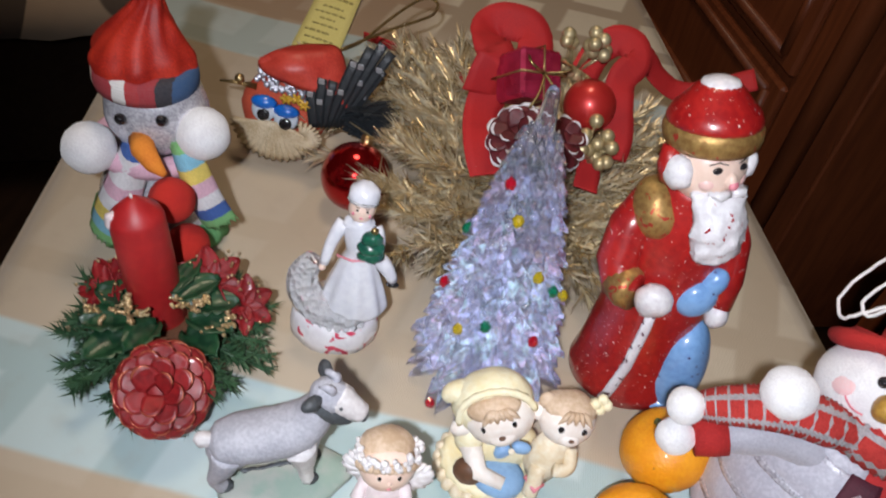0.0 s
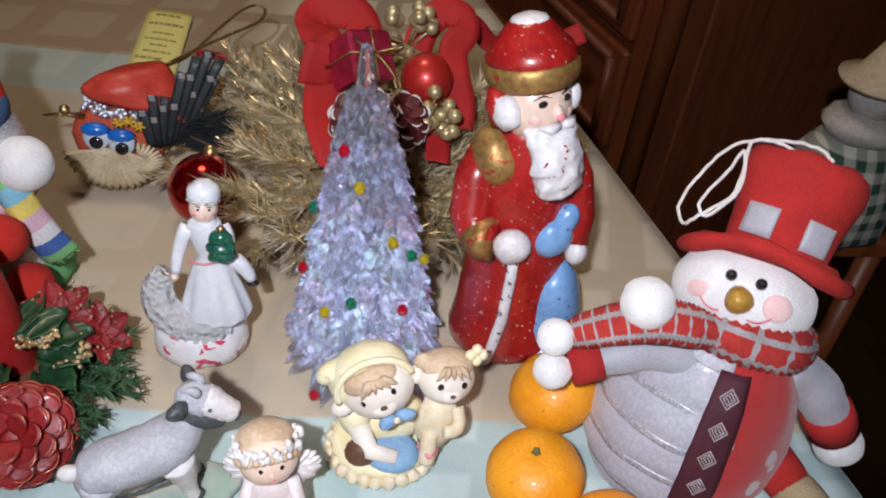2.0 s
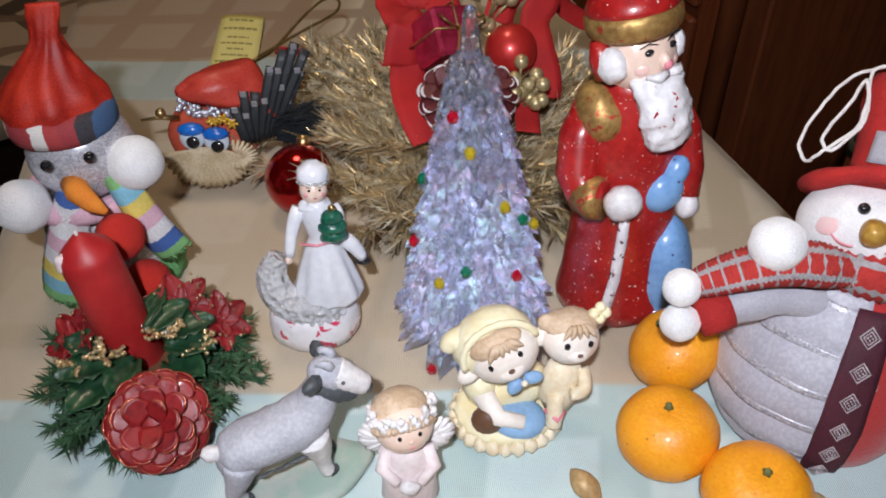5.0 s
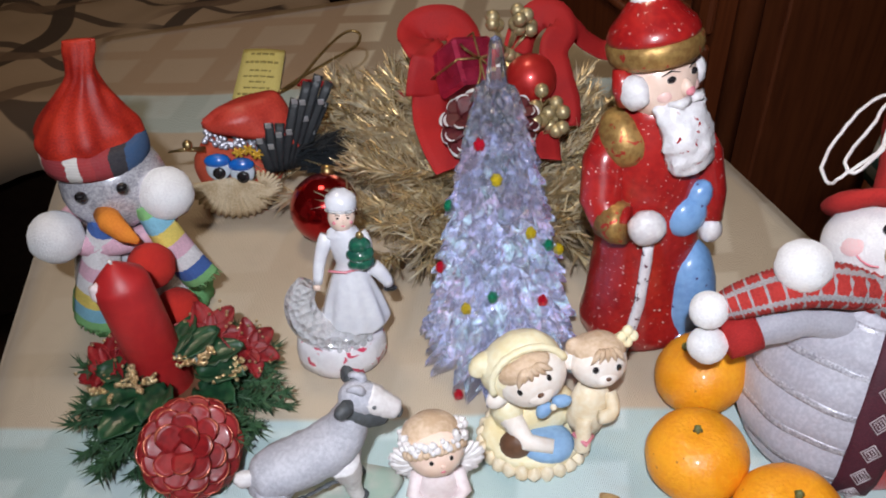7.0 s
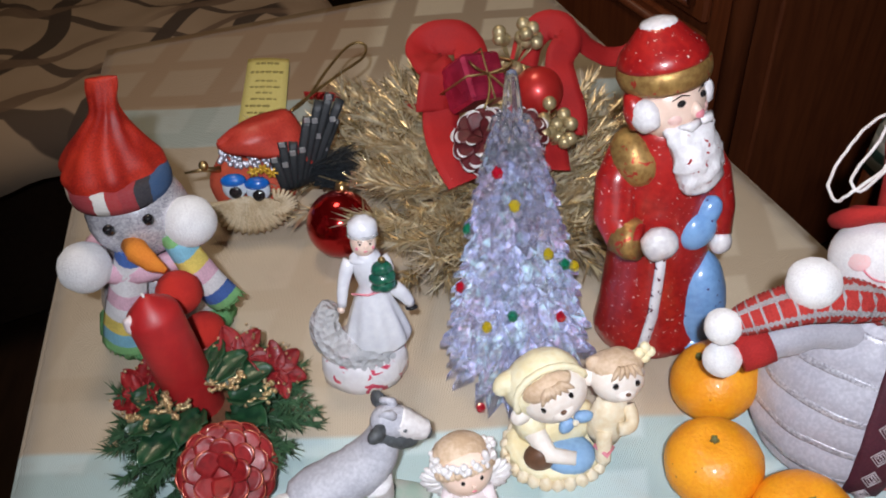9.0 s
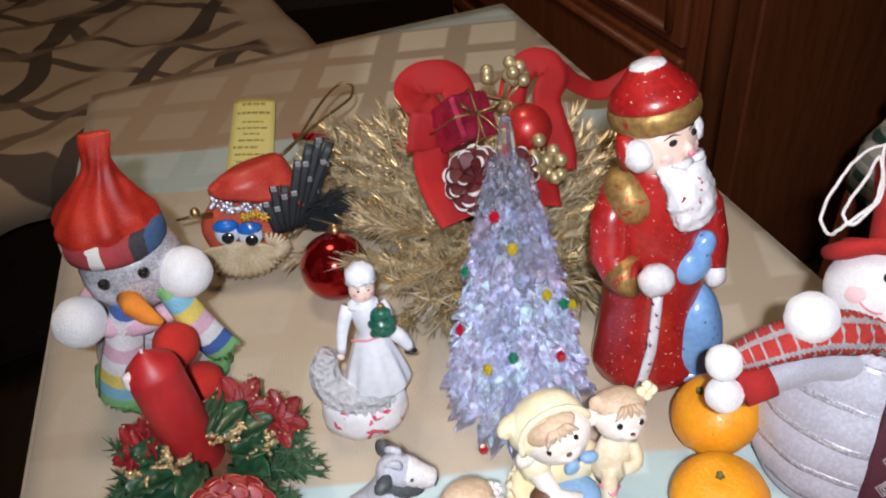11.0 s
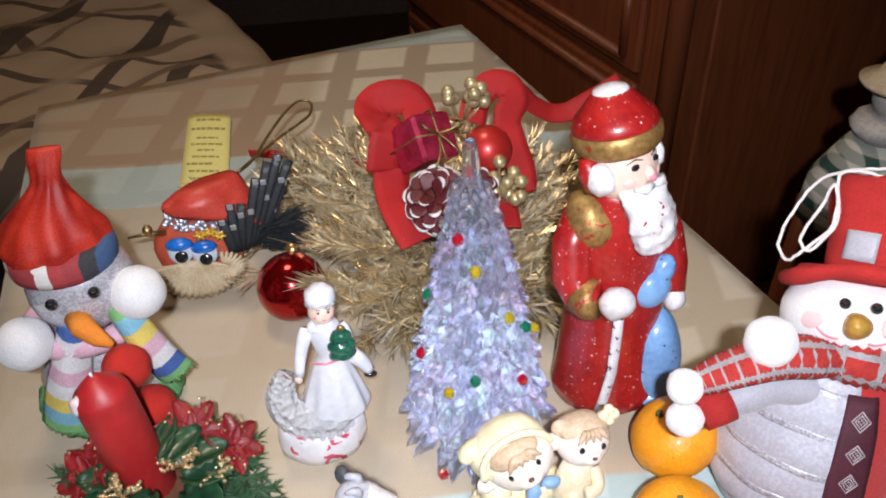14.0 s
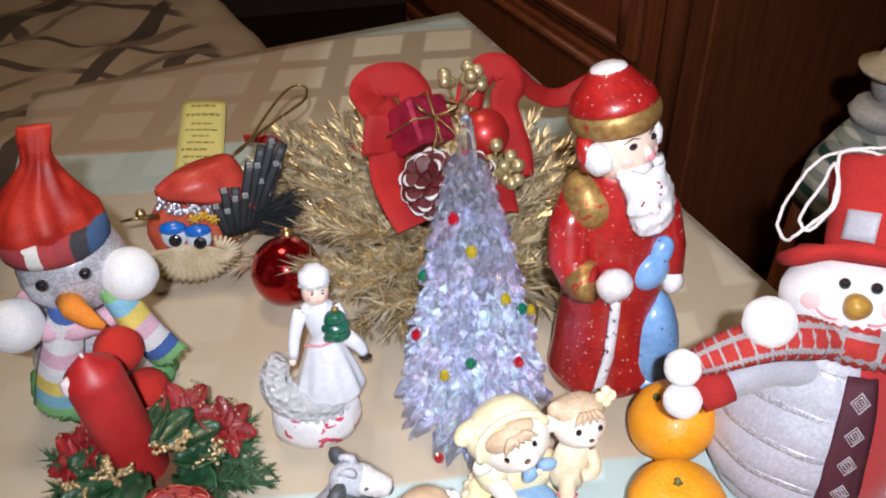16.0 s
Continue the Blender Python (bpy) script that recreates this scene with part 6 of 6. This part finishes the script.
    pine_cone(t, (0.017, -0.026, 0.096), (0.35, -0.35, 0.87), 0.024, 4, CONE_DARK, SNOW_EDGE, "dark red pine cone with white painted tips")


tinsel_wreath()


def glass_ball():
    t = thing("christmas_ball", (-0.101, 0.197, 0), "shiny dark red glass Christmas ball lying on the cloth", "christmas ball")
    g = Geo()
    g.ball((0, 0, 0.0305), 0.0305, 0, 40, 24)
    part("ball", g, CHROME_RED, t)
    g = Geo()
    g.x = Matrix.Translation((0.004, 0.019, 0.055)) @ turned(-38, 8, 0).to_4x4()
    g.lathe([(0.0055, -0.003), (0.0060, 0.0), (0.0058, 0.005), (0.0035, 0.006)], seg=14, wave=0.05, waves=7)
    part("cap", g, GOLD_METAL, t, "gold ball cap")


glass_ball()


def elf_ornament():
    """Shell-bodied gnome leaning back: floss beard, moving eyes, satin cap, dark plume."""
    t = thing("gnome_ornament", (-0.171, 0.262, 0), "handmade gnome ornament with a floss beard and red satin cap", "ornament")
    g = Geo()
    g.ball((-0.010, 0.002, 0.040), (0.041, 0.022, 0.039), 0, 28, 16, turned(-28, 0, 0), 0.06, 60)
    part("body", g, RED_FELT_GNOME, t, "coral red felt body")
    g = Geo()
    for i in range(58):
        a = radians(-176 + 160 * i / 57)
        wob = 1 + 0.05 * math.sin(i * 1.9)
        end = Vector((-0.013 + 0.040 * math.cos(a) * wob, -0.024 - 0.006 * abs(math.sin(a)), 0.040 + 0.037 * math.sin(a) * wob))
        end.z = max(end.z, 0.002)
        pts = bend((-0.012 + 0.006 * math.cos(a), -0.031, 0.046), (-0.012 + 0.022 * math.cos(a), -0.036, 0.043 + 0.014 * math.sin(a)), end, 6)
        g.tube(pts, [0.0010, 0.0015, 0.0019, 0.0022, 0.0023, 0.0021, 0.0012], 6)
    part("beard", g, FLOSS, t, "straw coloured floss beard")
    g = Geo()
    for i in range(15):
        a = radians(-110 + 200 * i / 14)
        g.tube([(0.012, -0.030, 0.036), (0.012 + 0.012 * math.cos(a), -0.034, 0.036 + 0.010 * math.sin(a)), (0.012 + 0.019 * math.cos(a), -0.031, 0.036 + 0.016 * math.sin(a))], [0.0014, 0.0018, 0.0014], 6)
    part("tassel", g, FLOSS, t, "small floss tassel")
    for x, z in ((-0.023, 0.0545), (-0.003, 0.0490)):
        g = Geo()
        g.ball((x, -0.0260, z), (0.0112, 0.006, 0.0118), 0, 20, 12, turned(-22, 0, 0))
        e = part("eye", g, EYE_WHITE, t, "clear plastic moving eye")
        g = Geo()
        g.ball((x + 0.001, -0.0322, z - 0.002), (0.0058, 0.0020, 0.0058), 0, 14, 8, turned(-22, 0, 0))
        part("pupil", g, BLACK_GLOSS, e, "black pupil")
        g = Geo()
        g.ball((x, -0.0258, z + 0.0068), (0.0116, 0.0070, 0.0062), 0, 18, 10, turned(-22, 0, 0))
        part("eyelid", g, EYE_BLUE, e, "bright blue eyelid")
    g = Geo()
    for i in range(120):
        s, h = rnd.random(), rnd.random()
        g.ball(Vector((-0.035, -0.009, 0.071)).lerp(Vector((0.028, -0.009, 0.056)), s) + Vector((0.004, 0.006, 0.015)) * h + Vector((0, -0.006 * math.sin(math.pi * s), 0)), rnd.uniform(0.0018, 0.0028), 0, 7, 5, smooth=False)
    tagged(part("bead_band", g, PEWTER_BEADS, t, "glittering silver bead band"), kind="stuff")
    g = Geo()
    for k, (cx, cz) in enumerate(((-0.004, 0.066), (0.005, 0.068), (0.012, 0.063))):
        for i in range(6):
            a = 2 * math.pi * i / 6 + k
            g.tube([(cx, -0.0215, cz), (cx + 0.0056 * math.cos(a), -0.0225, cz + 0.0052 * math.sin(a))], [0.0016, 0.0012], 6)
    part("star_sequins", g, YELLOW_STAR, t, "yellow star sequins")

    low = smooth_line([(-0.033, -0.008, 0.086), (-0.020, -0.016, 0.083), (0.004, -0.018, 0.078), (0.026, -0.013, 0.071), (0.047, -0.006, 0.058)], 6)
    high = smooth_line([(-0.032, -0.004, 0.090), (-0.014, 0.010, 0.097), (0.012, 0.022, 0.099), (0.034, 0.020, 0.096), (0.048, -0.002, 0.061)], 6)

    def cap(u, v):
        k = min(int(u * 24), 23)
        f = u * 24 - k
        p = low[k].lerp(low[k + 1], f).lerp(high[k].lerp(high[k + 1], f), v)
        puff = math.sin(math.pi * v) * math.sin(math.pi * u)
        return p + Vector((0, -0.011, 0.010)) * puff + Vector((0, -0.6, 0.8)) * 0.005 * noise.noise(Vector((u * 5, v * 3, 2.3)))

    part("cap", Geo().sheet(cap, 30, 14, 0.003), RED_SATIN, t, "red satin cap")
    ends = ((0.0145, 0.082, -0.014), (0.025, 0.088, -0.012), (0.034, 0.085, -0.008), (0.050, 0.104, 0.000), (0.062, 0.116, 0.006), (0.072, 0.120, 0.010), (0.080, 0.112, 0.012), (0.074, 0.094, 0.010))
    for i, (ex, ez, ey) in enumerate(ends):
        g = Geo()
        p0, p1 = Vector((0.022 + 0.0030 * i, -0.024 + 0.003 * i, 0.044 - 0.001 * i)), Vector((ex, ey, ez))
        d = (p1 - p0).normalized()
        s = d.cross(Vector((0, -1, 0.3))).normalized()
        n = s.cross(d)
        g.sheet(lambda u, v, p0=p0, p1=p1, s=s, n=n: p0.lerp(p1, v) + s * (u - 0.5) * 0.0085 + n * 0.003 * math.sin(v * 3), 3, 8, 0.0012)
        w = part("plume_strip", g, BLACK_PLUME, t, "dark plume strip")
        for f in (0.55, 0.97) if i % 2 else (0.78,):
            q = Geo()
            q.box(p0.lerp(p1, f) + n * 0.0040, (0.0052, 0.0014, 0.0052), 0, 0.0003)
            part("silver_spot", q, SILVER_SPOT, w)
    g = Geo()
    for i in range(520):
        a = rnd.uniform(-0.7, 0.7)
        d = Vector((math.cos(a), 0.15 + rnd.uniform(-0.3, 0.3), math.sin(a) * 0.7)).normalized()
        g.needle((0.044 + rnd.uniform(0, 0.030), 0.000 + rnd.uniform(-0.010, 0.012), 0.044 + rnd.uniform(-0.012, 0.014)), d * rnd.uniform(0.012, 0.026), 0.0017)
    tagged(part("feather_tuft", g, BLACK_PLUME, t, "fluffy dark feather tuft"), kind="stuff")
    g = Geo()
    g.tube([(-0.036, -0.006, 0.062), (-0.052, -0.011, 0.066), (-0.067, -0.012, 0.065)], [0.003, 0.0020, 0.001], 8)
    g.ball((-0.049, -0.012, 0.071), 0.0046, 0, 10, 7)
    part("bell", g, GOLD_METAL, t, "small gold bell")
    cord = smooth_line([(0.030, 0.016, 0.100), (0.044, 0.060, 0.089), (0.062, 0.120, 0.087), (0.080, 0.160, 0.089), (0.093, 0.173, 0.090), (0.103, 0.168, 0.088), (0.101, 0.146, 0.087), (0.090, 0.126, 0.088), (0.074, 0.102, 0.090), (0.053, 0.060, 0.096), (0.034, 0.018, 0.102)])
    part("hanging_cord", Geo().tube(cord, 0.0015, 7), GOLD_CORD, t, "looped gold hanging cord")


elf_ornament()


def paper_note():
    """Yellow slip with lines of small print."""
    o, ux, uy = Vector((-0.223, 0.425, 0.0)), Vector((0.0535, -0.012, 0)), Vector((-0.002, 0.172, 0))
    t = thing("paper_note", (o.x, o.y, 0.0005), "narrow yellow paper slip printed with small lines", "note")
    lift = lambda u, v: Vector((0, 0, 0.0015 + 0.004 * v * v + 0.002 * math.sin(u * 3) * v))
    part("slip", Geo().sheet(lambda u, v: ux * u + uy * v + lift(u, v), 6, 14, 0.0006), PAPER_YELLOW, t)
    rows = [(0.90, 0.22, 0.80, 0.030), (0.775, 0.12, 0.88, 0.032), (0.655, 0.26, 0.74, 0.020), (0.57, 0.14, 0.84, 0.020), (0.49, 0.30, 0.66, 0.020), (0.405, 0.20, 0.78, 0.020), (0.31, 0.10, 0.66, 0.026), (0.22, 0.16, 0.80, 0.022), (0.13, 0.2, 0.76, 0.02)]
    for v, a, b, h in rows:
        u = a
        while u < b:
            w = min(rnd.uniform(0.07, 0.16), b - u)
            part("print_line", Geo().sheet(lambda p, q, u=u, w=w, v=v, h=h: ux * (u + w * p) + uy * (v + h * q) + lift(u + w * p, v) + Vector((0, 0, 0.0009)), 2, 1, 0.0003), INK, t)
            u += w + 0.03


paper_note()


# ---- small things along the front ----
def striped_ball():
    m, nt, b = nodes_of("green_white_foil")
    w = nt.nodes.new("ShaderNodeTexChecker")
    w.inputs["Scale"].default_value = 95.0
    w.inputs["Color1"].default_value, w.inputs["Color2"].default_value = (0.01, 0.16, 0.12, 1), (0.72, 0.78, 0.76, 1)
    mp = nt.nodes.new("ShaderNodeMapping")
    mp.inputs["Rotation"].default_value = (0.5, 0.4, 0.6)
    nt.links.new(coords(nt), mp.inputs["Vector"])
    nt.links.new(mp.outputs[0], w.inputs["Vector"])
    nt.links.new(w.outputs[0], b.inputs["Base Color"])
    b.inputs["Roughness"].default_value, b.inputs["Metallic"].default_value = 0.3, 0.4
    add_bump(nt, b, noise_node(nt, 120.0), 0.4, 0.002)
    g = Geo()
    g.ball((0, 0, 0.0265), 0.0265, 0, 30, 18)
    whole("christmas_ball", g, m, (-0.097, -0.150, 0), "green and white checked foil Christmas ball", "christmas ball")


striped_ball()
g = Geo()
g.ball((0, 0, 0.024), (0.026, 0.026, 0.024), 0, 26, 16)
whole("wax_ball", g, SHELL_CREAM, (-0.028, -0.160, 0), "pale cream round candle ball", "ornament")


def fox_toy():
    t = thing("felt_toy", (-0.150, -0.148, 0, 0, 0, 10), "small orange felt animal ornament", "ornament")
    g = Geo()
    g.loft([(0, 0, 0, 0.020, 0.014), (0, 0, 0.010, 0.022, 0.016), (0, 0, 0.024, 0.020, 0.015), (0, 0, 0.032, 0.013, 0.010)], 20, 0, 0.06, 90)
    part("body", g, ORANGE_PLASTIC, t)
    for s in (-1, 1):
        g = Geo()
        g.lathe([(0.0075, 0.026), (0.006, 0.034), (0.0015, 0.043)], (s * 0.013, 0, 0), 10, squash=0.5)
        part("ear", g, ORANGE_PLASTIC, t)


fox_toy()
g = Geo()
g.ball((0, 0, 0.014), (0.020, 0.014, 0.014), 0, 20, 12, lump=0.08)
whole("red_ornament", g, RED_FELT, (-0.198, -0.155, 0), "small red felt ornament", "ornament")


def gilt_shell(x, y, rz, label):
    t = thing("gilt_shell", (x, y, 0, 0, 0, rz), label, "ornament", "gilt shells on the cloth")
    for s in (-1, 1):
        g = Geo()
        g.sheet(lambda u, v, s=s: (0.013 * (v * 2 - 1), s * 0.001 + 0.0075 * math.sin(math.pi * v) * math.cos(math.pi * u), 0.0012 + 0.008 * math.sin(math.pi * v) * math.sin(math.pi * u) * (1 if s > 0 else 0.7) + (0.004 * v if s > 0 else 0)), 10, 12, 0.001)
        part("shell_half", g, WALNUT, t)


gilt_shell(0.084, -0.103, 120, "pale gold open shell half on the cloth")
gilt_shell(0.025, -0.128, 20, "pale gold open shell half on the cloth")
gilt_shell(0.088, -0.128, 70, "pale gold open shell half on the cloth")
gilt_shell(0.216, -0.128, 150, "pale gold open shell half beside a mandarin")
gilt_shell(0.010, -0.142, 100, "pale gold open shell half on the cloth")


# ---- gingham doll on a stool beyond the table ----
def gingham():
    m, nt, b = nodes_of("green_gingham")
    sep = nt.nodes.new("ShaderNodeSeparateXYZ")
    nt.links.new(coords(nt), sep.inputs[0])
    tot = None
    for ax in (0, 2):
        k = step(nt, math_node(nt, "PINGPONG", sep.outputs[ax], 0.012), 0.005, 0.007)
        tot = k if tot is None else math_node(nt, "ADD", tot, k)
    nt.links.new(mix_colour(nt, math_node(nt, "MULTIPLY", tot, 0.5), (0.50, 0.48, 0.42), (0.02, 0.06, 0.045)), b.inputs["Base Color"])
    b.inputs["Roughness"].default_value = 0.85
    add_bump(nt, b, noise_node(nt, 300.0), 0.4)
    return m


t = thing("stool", (0.64, 0.42, FLOOR), "dark brown wooden stool beyond the table", "stool")
part("seat", Geo().box((0, 0, 0.592), (0.13, 0.13, 0.03), 0, 0.006), WOOD_BROWN, t)
for sx in (-1, 1):
    for sy in (-1, 1):
        part("leg", Geo().tube([(sx * 0.06, sy * 0.06, 0), (sx * 0.05, sy * 0.05, 0.578)], 0.014, 10), WOOD_BROWN, t)
g = Geo()
g.loft([(0, 0, 0, 0.075, 0.065), (0, 0, 0.01, 0.085, 0.072), (0, 0, 0.06, 0.078, 0.066), (0, 0, 0.11, 0.052, 0.046), (0, 0, 0.135, 0.030, 0.028)], 30, 0, 0.08, 30)
g.loft([(0, -0.002, 0.120, 0.034, 0.030), (0, -0.003, 0.140, 0.052, 0.046), (0, -0.003, 0.150, 0.046, 0.040), (0, -0.002, 0.156, 0.030, 0.028)], 26, 1, 0.1, 60)
g.ball((0, 0, 0.178), (0.032, 0.030, 0.032), 1, 20, 12)
g.loft([(0, 0, 0.192, 0.050, 0.046), (0, 0, 0.197, 0.052, 0.048), (0, 0, 0.202, 0.034, 0.032), (0.004, 0, 0.235, 0.022, 0.020), (0.008, 0, 0.262, 0.010, 0.009)], 26, 2, 0.06, 40)
whole("gingham_doll", g, [gingham(), mat("grey_felt", (0.50, 0.46, 0.43), (0.36, 0.33, 0.31), 0.9), mat("faded_straw_cloth", (0.58, 0.46, 0.32), (0.44, 0.34, 0.22), 0.9)], (0.620, 0.405, -0.143), "doll in a green gingham dress and cream hat", "doll")
